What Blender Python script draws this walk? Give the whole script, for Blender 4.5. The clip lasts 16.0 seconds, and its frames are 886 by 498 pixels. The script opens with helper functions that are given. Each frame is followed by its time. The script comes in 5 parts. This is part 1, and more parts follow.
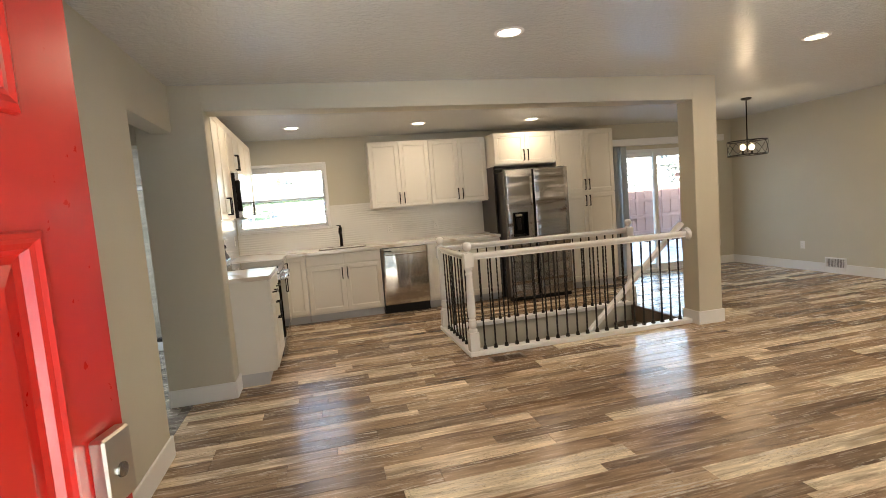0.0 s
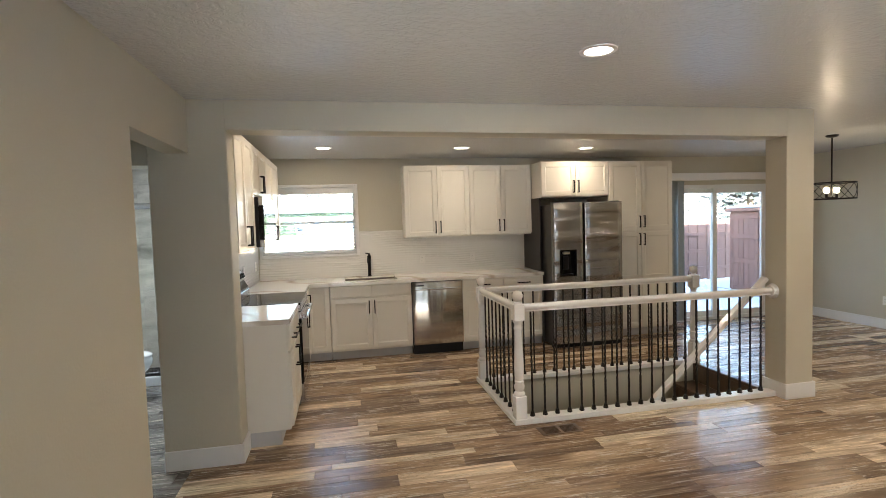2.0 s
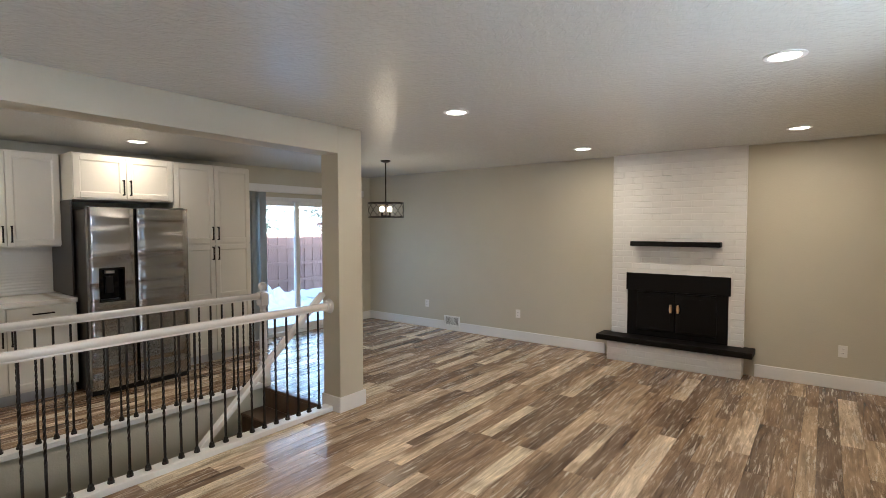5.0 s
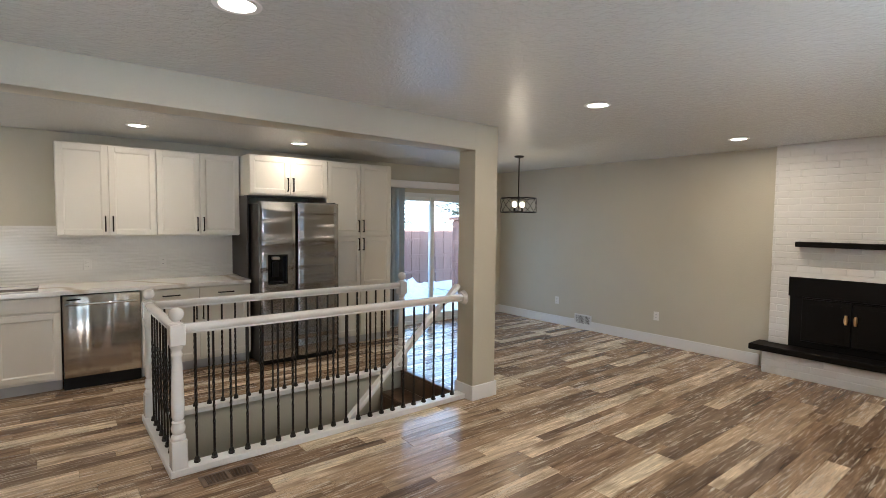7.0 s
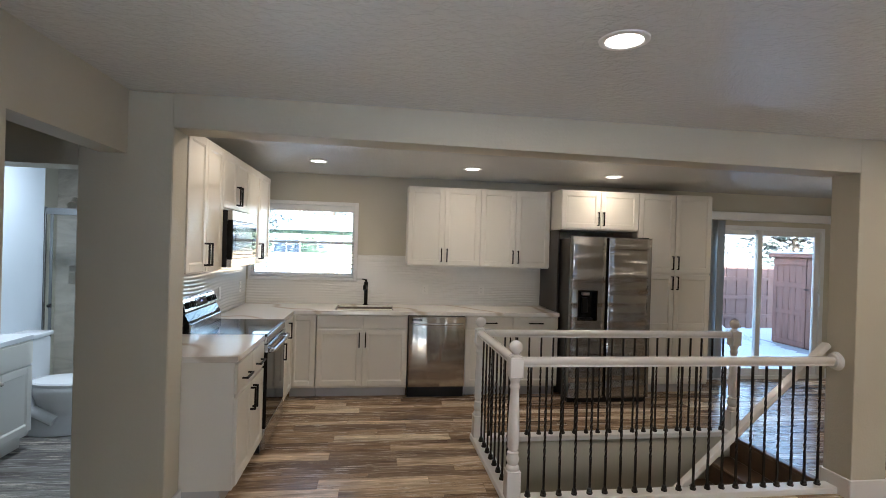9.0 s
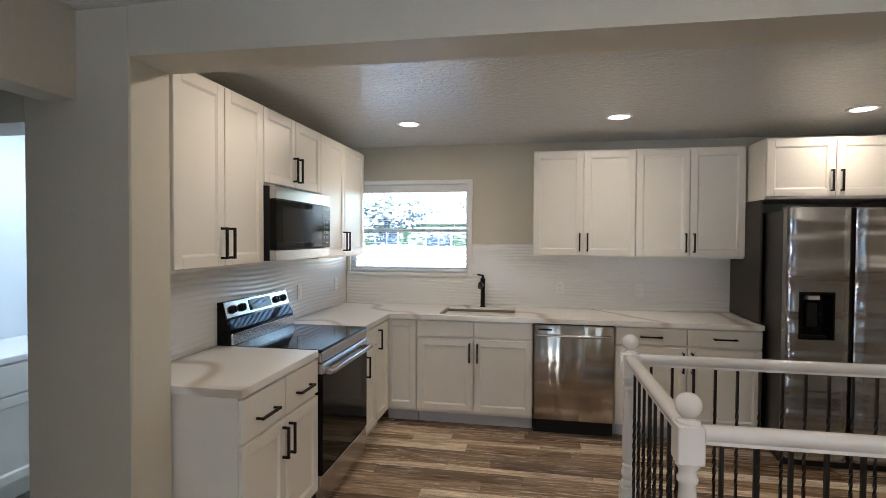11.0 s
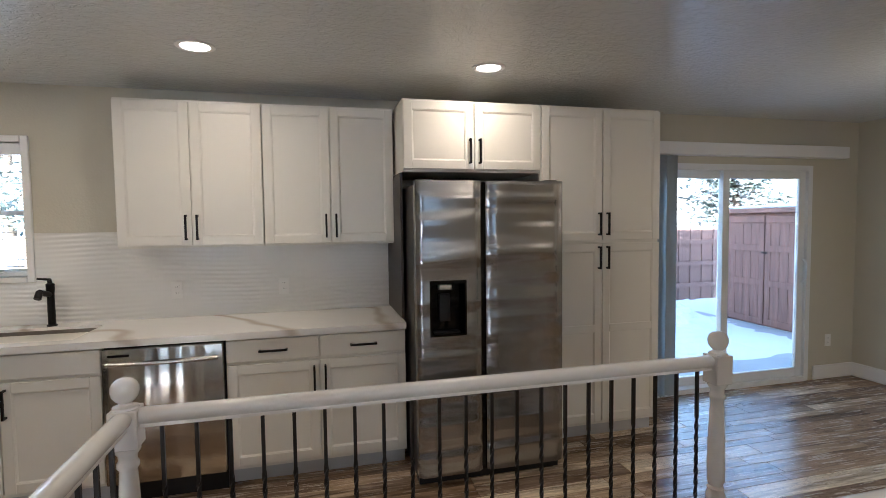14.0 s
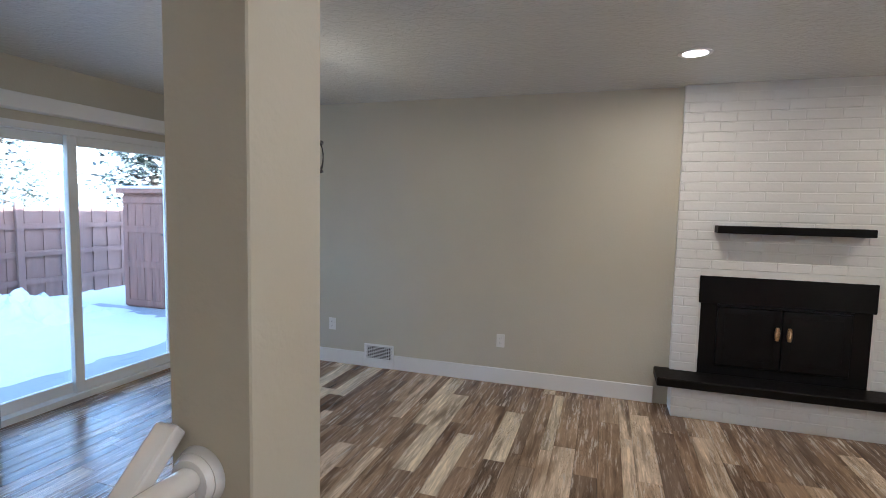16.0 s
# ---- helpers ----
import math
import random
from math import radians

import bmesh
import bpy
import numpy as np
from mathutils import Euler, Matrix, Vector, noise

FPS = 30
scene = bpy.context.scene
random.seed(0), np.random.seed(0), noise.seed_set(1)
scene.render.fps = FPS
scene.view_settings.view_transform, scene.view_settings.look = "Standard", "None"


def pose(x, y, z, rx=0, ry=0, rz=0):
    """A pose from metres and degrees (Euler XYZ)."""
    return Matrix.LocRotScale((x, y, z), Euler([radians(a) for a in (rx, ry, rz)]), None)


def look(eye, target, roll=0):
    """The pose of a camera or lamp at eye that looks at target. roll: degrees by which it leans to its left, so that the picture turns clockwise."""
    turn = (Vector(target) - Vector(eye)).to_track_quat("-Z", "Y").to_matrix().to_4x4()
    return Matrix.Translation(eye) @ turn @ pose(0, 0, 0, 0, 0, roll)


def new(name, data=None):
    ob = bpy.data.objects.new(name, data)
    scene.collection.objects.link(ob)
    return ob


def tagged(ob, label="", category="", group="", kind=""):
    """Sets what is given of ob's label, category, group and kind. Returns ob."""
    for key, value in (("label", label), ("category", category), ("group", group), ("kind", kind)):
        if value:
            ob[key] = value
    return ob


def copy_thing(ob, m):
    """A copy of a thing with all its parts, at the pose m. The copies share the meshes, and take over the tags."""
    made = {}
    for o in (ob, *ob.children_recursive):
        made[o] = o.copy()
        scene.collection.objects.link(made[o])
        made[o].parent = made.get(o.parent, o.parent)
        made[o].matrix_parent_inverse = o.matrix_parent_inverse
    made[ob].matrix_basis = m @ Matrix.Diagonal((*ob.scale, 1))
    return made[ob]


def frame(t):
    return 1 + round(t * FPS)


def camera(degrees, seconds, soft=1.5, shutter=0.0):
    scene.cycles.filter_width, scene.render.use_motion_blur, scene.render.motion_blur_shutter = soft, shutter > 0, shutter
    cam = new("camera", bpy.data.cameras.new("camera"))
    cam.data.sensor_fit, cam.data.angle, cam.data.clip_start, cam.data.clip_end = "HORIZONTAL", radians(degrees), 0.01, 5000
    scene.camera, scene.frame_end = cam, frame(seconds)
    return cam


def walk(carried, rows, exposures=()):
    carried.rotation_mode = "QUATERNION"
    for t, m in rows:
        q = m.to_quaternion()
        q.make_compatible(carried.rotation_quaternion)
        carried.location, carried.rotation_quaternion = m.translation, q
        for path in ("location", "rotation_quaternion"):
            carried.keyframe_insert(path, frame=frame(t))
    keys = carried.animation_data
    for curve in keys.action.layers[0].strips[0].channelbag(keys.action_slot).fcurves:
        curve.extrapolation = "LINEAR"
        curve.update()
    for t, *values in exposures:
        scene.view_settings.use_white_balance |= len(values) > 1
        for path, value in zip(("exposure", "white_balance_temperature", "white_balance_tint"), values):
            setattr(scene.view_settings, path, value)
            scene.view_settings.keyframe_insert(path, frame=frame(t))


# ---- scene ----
cam = camera(82.8, 16.0, soft=0.75)
PATH = [
    (0, (0.009, -0.136, 1.39), (0.476, 1.8, 1.212), -4.6),
    (0.5, (-0.034, -0.102, 1.413), (0.356, 1.852, 1.235), -4.1),
    (1, (-0.043, 0.022, 1.43), (0.205, 1.999, 1.267), -3.6),
    (1.5, (-0.031, 0.296, 1.485), (0.202, 2.278, 1.355), -2.5),
    (2, (-0.03, 0.504, 1.578), (0.358, 2.463, 1.471), -1.8),
    (2.5, (-0.07, 0.682, 1.59), (0.594, 2.568, 1.52), -2.1),
    (3, (-0.005, 0.765, 1.56), (0.945, 2.524, 1.496), -2.4),
    (3.5, (0.199, 0.799, 1.572), (1.417, 2.384, 1.501), -2.0),
    (4, (0.505, 0.827, 1.575), (1.971, 2.185, 1.504), -0.8),
    (4.2, (0.592, 0.818, 1.58), (2.162, 2.055, 1.511), -0.4),
    (6.3, (0.795, 0.756, 1.563), (2.387, 1.962, 1.459), 0.1),
    (6.5, (0.742, 0.761, 1.557), (2.25, 2.071, 1.456), 0.0),
    (7, (0.652, 0.78, 1.573), (1.892, 2.346, 1.464), 0.6),
    (7.5, (0.457, 0.784, 1.589), (1.37, 2.562, 1.499), 0.9),
    (8, (0.313, 0.816, 1.598), (0.925, 2.719, 1.55), 1.5),
    (8.5, (0.305, 0.844, 1.575), (0.687, 2.807, 1.562), 2.2),
    (9, (0.346, 1.079, 1.614), (0.624, 3.06, 1.605), 1.7),
    (9.5, (0.368, 1.367, 1.594), (0.464, 3.365, 1.575), 1.0),
    (12, (1.224, 2.876, 1.546), (0.718, 4.809, 1.458), -0.2),
    (12.5, (1.462, 3.022, 1.556), (0.932, 4.947, 1.441), -0.6),
    (13, (1.6, 3.189, 1.542), (1.259, 5.157, 1.439), -0.4),
    (13.5, (1.73, 3.33, 1.53), (1.77, 5.326, 1.426), -0.6),
    (14, (1.88, 3.36, 1.534), (2.372, 5.296, 1.425), -0.7),
    (14.5, (2.011, 3.333, 1.53), (2.979, 5.079, 1.414), -0.2),
    (15, (2.222, 3.344, 1.511), (3.583, 4.804, 1.385), 0.5),
    (15.5, (2.475, 3.334, 1.52), (4.125, 4.454, 1.375), 0.5),
    (16, (2.72, 3.337, 1.493), (4.616, 3.949, 1.328), 1.2),
]
EXPOSURES = [(0.0, 3.75, 6800, 11), (2.0, 3.6, 6300, 10), (3.5, 3.62, 5900, 9), (7.0, 3.6, 5700, 9), (8.5, 3.25, 5800, 10), (9.5, 3.3, 5700, 11), (12.5, 3.35, 5600, 11), (13.5, 3.35, 5500, 11), (14.5, 3.5, 5600, 12), (15.5, 3.55, 5400, 11), (16.0, 3.45, 5200, 11)]
walk(cam, [(t, look(eye, target, roll)) for t, eye, target, roll in PATH], EXPOSURES)

# ---- world and sun ----
SUN_ELEV, SUN_FROM = 17.0, 195.0   # degrees; 270 = from -x, 180 = from -y
world = bpy.data.worlds.new("sky")
scene.world = world
world.use_nodes = True
wn = world.node_tree.nodes
sky = wn.new("ShaderNodeTexSky")
sky.sky_type, sky.sun_disc = "NISHITA", False
sky.sun_elevation, sky.sun_rotation = radians(SUN_ELEV), radians(SUN_FROM)
wn["Background"].inputs["Strength"].default_value = 0.15
world.node_tree.links.new(sky.outputs[0], wn["Background"].inputs["Color"])
sun = new("sun", bpy.data.lights.new("sun", "SUN"))
sun.data.energy, sun.data.angle, sun.data.color = 5.0, radians(0.5), (1.0, 0.95, 0.87)
sa = radians(SUN_FROM)
sun_dir = Vector((math.sin(sa) * math.cos(radians(SUN_ELEV)), math.cos(sa) * math.cos(radians(SUN_ELEV)), math.sin(radians(SUN_ELEV))))
sun.matrix_world = look(tuple(sun_dir * 30), (0, 0, 0))

CEIL = 2.415
DOWNLIGHTS = [(1.265, 2.87), (3.76, 2.95), (6.01, 2.89), (3.76, 0.96), (6.02, 0.98),
              (-0.2, 6.1), (1.33, 6.11), (2.87, 6.14), (-0.215, 4.62)]
WARM = (1.0, 0.77, 0.53)


def lamp(name, kind, place, energy, color, size=0.1, aim=None, size_y=None):
    data = bpy.data.lights.new(name, kind)
    ob = new(name, data)
    data.energy, data.color = energy, color
    if kind == "AREA":
        data.size = size
        data.shape = "DISK"
        if size_y:
            data.shape, data.size_y = "RECTANGLE", size_y
    else:
        data.shadow_soft_size = size
    ob.matrix_world = look(place, aim) if aim else pose(*place)
    return ob


for lx, ly in DOWNLIGHTS:
    lamp("downlight_lamp", "AREA", (lx, ly, CEIL - 0.012), 0.55 if ly > 4.2 else 0.95, WARM, 0.13, (lx, ly + 1e-4, 0))
for bx in (-0.07, 0.07):
    lamp("bulb_lamp", "POINT", (5.40 + bx, 5.235, 1.80), 0.25, (1, 0.78, 0.52), 0.028)
# Fill light added to brighten the bathroom; it has no fixture.
lamp("bath_fill", "AREA", (-2.0, 5.2, 2.38), 2.4, (0.9, 0.96, 1.0), 0.3, (-2.0, 5.2001, 0))

# ---- materials ----


def shade(name):
    m = bpy.data.materials.new(name)
    m.use_nodes = True
    return m, m.node_tree.nodes, m.node_tree.links, m.node_tree.nodes["Principled BSDF"]


def ramp_node(nodes, links, source, stops):
    r = nodes.new("ShaderNodeValToRGB")
    while len(r.color_ramp.elements) < len(stops):
        r.color_ramp.elements.new(0.5)
    for e, (p, c) in zip(r.color_ramp.elements, stops):
        e.position, e.color = p, (*c, 1)
    links.new(source, r.inputs[0])
    return r


def coords(nodes, links, scale=(1, 1, 1), kind="Object"):
    tc, mp = nodes.new("ShaderNodeTexCoord"), nodes.new("ShaderNodeMapping")
    mp.inputs["Scale"].default_value = scale
    links.new(tc.outputs[kind], mp.inputs["Vector"])
    return mp.outputs[0]


def noise_node(nodes, links, vec, scale, detail=4, rough=0.6, distort=0.0):
    n = nodes.new("ShaderNodeTexNoise")
    n.inputs["Scale"].default_value, n.inputs["Detail"].default_value = scale, detail
    n.inputs["Roughness"].default_value, n.inputs["Distortion"].default_value = rough, distort
    links.new(vec, n.inputs["Vector"])
    return n.outputs["Fac"]


def bump_node(nodes, links, height, bsdf, strength, dist, prev=None):
    b = nodes.new("ShaderNodeBump")
    b.inputs["Strength"].default_value, b.inputs["Distance"].default_value = strength, dist
    links.new(height, b.inputs["Height"])
    if prev:
        links.new(prev.outputs[0], b.inputs["Normal"])
    links.new(b.outputs[0], bsdf.inputs["Normal"])
    return b


def plain(name, color, rough=0.5, metal=0.0, vary=0.06, grain=40.0, bump=0.1, big=1.3, stretch=(1, 1, 1), coat=0.0, dist=0.002, rvary=0.08):
    """A surface with a large soft variation, a fine grain in its relief and an uneven gloss."""
    m, n, l, b = shade(name)
    v = coords(n, l, stretch)
    large = noise_node(n, l, v, big, 3)
    dark, light = [tuple(max(0, min(1, c * (1 + s * vary))) for c in color) for s in (-1, 1)]
    l.new(ramp_node(n, l, large, [(0.3, dark), (0.7, light)]).outputs[0], b.inputs["Base Color"])
    fine = noise_node(n, l, v, grain, 5)
    mr = n.new("ShaderNodeMapRange")
    mr.inputs[3].default_value, mr.inputs[4].default_value = max(0.02, rough - rvary), min(1, rough + rvary)
    l.new(fine, mr.inputs[0])
    l.new(mr.outputs[0], b.inputs["Roughness"])
    b.inputs["Metallic"].default_value = metal
    b.inputs["Coat Weight"].default_value = coat
    if bump:
        bump_node(n, l, fine, b, bump, dist)
    return m


def paint_wall(name, color, tex=1.0):
    """Rolled wall paint over a light orange-peel texture."""
    m, n, l, b = shade(name)
    v = coords(n, l)
    large = noise_node(n, l, v, 0.9, 3)
    l.new(ramp_node(n, l, large, [(0.3, tuple(c * 0.96 for c in color)), (0.7, tuple(c * 1.03 for c in color))]).outputs[0], b.inputs["Base Color"])
    b.inputs["Roughness"].default_value = 0.55
    peel = noise_node(n, l, v, 70, 3, 0.5)
    first = bump_node(n, l, peel, b, 0.35 * tex, 0.004)
    bump_node(n, l, noise_node(n, l, v, 7, 2), b, 0.15 * tex, 0.01, first)
    return m


def knockdown(name, color):
    """Knockdown ceiling texture: flattened splatters."""
    m, n, l, b = shade(name)
    v = coords(n, l)
    splat = noise_node(n, l, v, 26, 4, 0.55, 0.8)
    r = ramp_node(n, l, splat, [(0.42, (0, 0, 0)), (0.56, (1, 1, 1))])
    large = noise_node(n, l, v, 0.8, 2)
    l.new(ramp_node(n, l, large, [(0.3, tuple(c * 0.97 for c in color)), (0.7, color)]).outputs[0], b.inputs["Base Color"])
    b.inputs["Roughness"].default_value = 0.23
    b.inputs["Specular IOR Level"].default_value = 0.7
    first = bump_node(n, l, r.outputs[0], b, 0.45, 0.005)
    bump_node(n, l, noise_node(n, l, v, 90, 2), b, 0.12, 0.002, first)
    return m


def plank_wood(name, tones, rough=0.25, joined=False):
    """Vinyl planks with a weathered print: every plank its own tone, long grain, pale scraped streaks, dark knots."""
    m, n, l, b = shade(name)
    info = n.new("ShaderNodeNewGeometry" if joined else "ShaderNodeObjectInfo")
    pick = "Random Per Island" if joined else "Random"
    tc = n.new("ShaderNodeTexCoord")
    off = n.new("ShaderNodeVectorMath")
    off.operation = "SCALE"
    off.inputs[0].default_value = (37.0, 53.0, 11.0)
    l.new(info.outputs[pick], off.inputs["Scale"])
    add = n.new("ShaderNodeVectorMath")
    l.new(tc.outputs["Object"], add.inputs[0])
    l.new(off.outputs[0], add.inputs[1])
    mp = n.new("ShaderNodeMapping")
    mp.inputs["Scale"].default_value = (0.9, 9.0, 1.0)
    l.new(add.outputs[0], mp.inputs["Vector"])
    mp2 = n.new("ShaderNodeMapping")
    mp2.inputs["Scale"].default_value = (2.4, 30.0, 1.0)
    l.new(add.outputs[0], mp2.inputs["Vector"])
    mp3 = n.new("ShaderNodeMapping")
    mp3.inputs["Scale"].default_value = (0.8, 3.2, 1.0)
    l.new(add.outputs[0], mp3.inputs["Vector"])
    base = ramp_node(n, l, info.outputs[pick], tones)
    base.color_ramp.interpolation = "CONSTANT"
    broad = noise_node(n, l, mp.outputs[0], 1.6, 5, 0.6, 0.9)
    fine = noise_node(n, l, mp2.outputs[0], 2.0, 6, 0.65, 0.4)
    patch = noise_node(n, l, mp3.outputs[0], 1.7, 3, 0.5)

    def mix(a, bb, fac, mode="MIX", clampfac=1.0):
        x = n.new("ShaderNodeMix")
        x.data_type, x.blend_type = "RGBA", mode
        if isinstance(fac, float):
            x.inputs[0].default_value = fac
        else:
            l.new(fac, x.inputs[0])
        l.new(a, x.inputs[6])
        if isinstance(bb, tuple):
            x.inputs[7].default_value = (*bb, 1)
        else:
            l.new(bb, x.inputs[7])
        return x.outputs[2]
    dark = ramp_node(n, l, broad, [(0.33, (0.42, 0.39, 0.37)), (0.47, (0.90, 0.87, 0.84)), (0.60, (1.14, 1.12, 1.09))])
    c = mix(base.outputs[0], dark.outputs[0], 0.95, "MULTIPLY")
    g = ramp_node(n, l, fine, [(0.32, (0.62, 0.60, 0.58)), (0.62, (1.13, 1.12, 1.11))])
    c = mix(c, g.outputs[0], 0.85, "MULTIPLY")
    scrape = ramp_node(n, l, fine, [(0.53, (0, 0, 0)), (0.60, (1, 1, 1))])
    worn = ramp_node(n, l, patch, [(0.50, (0, 0, 0)), (0.60, (1, 1, 1))])
    both = mix(scrape.outputs[0], worn.outputs[0], 1.0, "MULTIPLY")
    c = mix(c, (0.56, 0.48, 0.38), both)
    knots = ramp_node(n, l, patch, [(0.30, (0.42, 0.36, 0.32)), (0.43, (1, 1, 1))])
    c = mix(c, knots.outputs[0], 0.9, "MULTIPLY")
    # fine dark cracks along pale boards
    mp4 = n.new("ShaderNodeMapping")
    mp4.inputs["Scale"].default_value = (3.0, 22.0, 1.0)
    l.new(add.outputs[0], mp4.inputs["Vector"])
    crack = noise_node(n, l, mp4.outputs[0], 1.8, 3, 0.7, 2.2)
    line = ramp_node(n, l, crack, [(0.48, (1, 1, 1)), (0.50, (0.16, 0.12, 0.095)), (0.525, (1, 1, 1))])
    where = ramp_node(n, l, patch, [(0.46, (0, 0, 0)), (0.55, (0.85, 0.85, 0.85))])
    c = mix(c, line.outputs[0], where.outputs[0], "MULTIPLY")
    l.new(c, b.inputs["Base Color"])
    mr = n.new("ShaderNodeMapRange")
    mr.inputs[3].default_value, mr.inputs[4].default_value = rough - 0.08, rough + 0.1
    l.new(fine, mr.inputs[0])
    l.new(mr.outputs[0], b.inputs["Roughness"])
    bump_node(n, l, fine, b, 0.25, 0.001)
    return m


def steel(name, color=(0.34, 0.33, 0.32), rough=0.2, along="x", waves=(0.6, 0.6, 3.2), smear=0.0, wavy=0.3):
    """Brushed stainless steel with a slight waviness of the sheet."""
    m, n, l, b = shade(name)
    v = coords(n, l, (2, 2, 260) if along == "x" else (260, 260, 2))
    brush = noise_node(n, l, v, 3, 4)
    wave = noise_node(n, l, coords(n, l, waves), 1.6, 1, 0.4)
    l.new(ramp_node(n, l, brush, [(0.3, tuple(c * 0.92 for c in color)), (0.7, tuple(c * 1.05 for c in color))]).outputs[0], b.inputs["Base Color"])
    b.inputs["Metallic"].default_value = 1.0
    b.inputs["Roughness"].default_value = rough
    if smear:
        tg = n.new("ShaderNodeTangent")
        tg.direction_type, tg.axis = "RADIAL", "Z"
        l.new(tg.outputs[0], b.inputs["Tangent"])
        b.inputs["Anisotropic"].default_value = smear
    first = bump_node(n, l, brush, b, 0.04, 0.0005)
    bump_node(n, l, wave, b, wavy, 0.03, first)
    return m


def quartz(name):
    """White quartz with soft beige-grey veins."""
    m, n, l, b = shade(name)
    v = coords(n, l)
    w = n.new("ShaderNodeTexWave")
    w.wave_type, w.bands_direction = "BANDS", "DIAGONAL"
    for key, val in (("Scale", 0.55), ("Distortion", 9.0), ("Detail", 3.0), ("Detail Scale", 0.9)):
        w.inputs[key].default_value = val
    l.new(v, w.inputs["Vector"])
    vein = ramp_node(n, l, w.outputs["Fac"], [(0.0, (0.58, 0.52, 0.45)), (0.012, (0.69, 0.65, 0.59)), (0.035, (0.80, 0.785, 0.75)), (0.08, (0.82, 0.81, 0.78))])
    l.new(vein.outputs[0], b.inputs["Base Color"])
    b.inputs["Roughness"].default_value = 0.16
    bump_node(n, l, noise_node(n, l, v, 60, 3), b, 0.03, 0.001)
    return m


def glass(name, rough=0.0, tint=(1, 1, 1), bump=0.0, scale=60.0):
    m, n, l, b = shade(name)
    b.inputs["Base Color"].default_value = (*tint, 1)
    b.inputs["Transmission Weight"].default_value = 1.0
    b.inputs["Roughness"].default_value = rough
    b.inputs["IOR"].default_value = 1.45
    if bump:
        bump_node(n, l, noise_node(n, l, coords(n, l), scale, 2), b, bump, 0.01)
    return m


def glow(name, color, strength):
    m, n, l, b = shade(name)
    b.inputs["Base Color"].default_value = (0.9, 0.9, 0.9, 1)
    b.inputs["Emission Color"].default_value = (*color, 1)
    b.inputs["Emission Strength"].default_value = strength
    return m


def stone_tile(name):
    """Beige veined shower tile."""
    m, n, l, b = shade(name)
    v = coords(n, l, (1.0, 1.0, 3.0))
    a = noise_node(n, l, v, 2.2, 6, 0.65, 1.2)
    l.new(ramp_node(n, l, a, [(0.3, (0.36, 0.32, 0.27)), (0.55, (0.56, 0.52, 0.45)), (0.7, (0.66, 0.62, 0.55))]).outputs[0], b.inputs["Base Color"])
    b.inputs["Roughness"].default_value = 0.35
    bump_node(n, l, a, b, 0.2, 0.004)
    return m


M_WALL = paint_wall("wall_paint_greige", (0.545, 0.515, 0.42))
M_BATH_WALL = paint_wall("bath_wall_paint", (0.62, 0.68, 0.72), 0.5)
M_CEIL = knockdown("ceiling_knockdown", (0.70, 0.715, 0.70))
M_TRIM = plain("trim_white", (0.78, 0.78, 0.77), 0.35, vary=0.02, grain=30, bump=0.04)
M_RAIL = plain("rail_white_gloss", (0.80, 0.79, 0.77), 0.22, vary=0.02, grain=14, bump=0.06, coat=0.3)
M_CAB = plain("cabinet_white", (0.76, 0.735, 0.665), 0.34, vary=0.02, grain=35, bump=0.03)
M_TOE = plain("toe_kick_grey", (0.52, 0.52, 0.53), 0.5, vary=0.05)
M_BLACK = plain("black_metal", (0.008, 0.007, 0.007), 0.42, metal=0.6, vary=0.2, grain=90, bump=0.08)
M_IRON = plain("baluster_black", (0.006, 0.005, 0.005), 0.38, metal=0.1, vary=0.2, grain=120, bump=0.15)
M_STEEL = steel("stainless_steel", (0.31, 0.305, 0.30), 0.20, "x", (0.5, 0.5, 4.0), 0.0, 1.3)
M_STEEL_TRIM = steel("stainless_trim", (0.55, 0.54, 0.52), 0.24, "x", (0.6, 0.6, 2.0))
M_SINK = steel("sink_steel", (0.22, 0.20, 0.185), 0.32)
M_STEEL_DARK = steel("appliance_side_grey", (0.10, 0.09, 0.085), 0.42)
M_STEEL_DW = steel("stainless_vertical", (0.42, 0.385, 0.335), 0.17, "x", (5.0, 5.0, 0.4), 0.0, 0.6)
M_GLASS_BLACK = plain("black_glass", (0.003, 0.003, 0.0035), 0.05, vary=0.1, grain=5, bump=0, rvary=0.02)
M_GLASS_BLACK.node_tree.nodes["Principled BSDF"].inputs["Specular IOR Level"].default_value = 0.16
M_MWGLASS = plain("smoked_glass", (0.013, 0.014, 0.015), 0.12, vary=0.1, grain=200, bump=0, rvary=0.03)
M_PLASTIC = plain("dark_plastic", (0.012, 0.012, 0.013), 0.35, vary=0.1, grain=80, bump=0.05)
for mm in (M_PLASTIC, M_MWGLASS):
    mm.node_tree.nodes["Principled BSDF"].inputs["Specular IOR Level"].default_value = 0.2
M_QUARTZ = quartz("white_quartz")
M_SPLASH = plain("wave_tile_white", (0.78, 0.77, 0.74), 0.2, vary=0.02, grain=20, bump=0.03)
M_SOOT = plain("fireplace_black", (0.004, 0.004, 0.0045), 0.4, vary=0.25, grain=30, bump=0.12)
M_SOOT.node_tree.nodes["Principled BSDF"].inputs["Specular IOR Level"].default_value = 0.2
M_HEARTH = plain("hearth_black", (0.005, 0.0045, 0.0045), 0.5, vary=0.3, grain=18, bump=0.35, dist=0.004)
M_HEARTH.node_tree.nodes["Principled BSDF"].inputs["Specular IOR Level"].default_value = 0.15
M_BRICK = plain("brick_white_paint", (0.74, 0.74, 0.72), 0.5, vary=0.04, grain=26, bump=0.45, big=5, dist=0.004)
M_BRASS = plain("brass_spring", (0.62, 0.42, 0.22), 0.3, metal=0.9, vary=0.1)
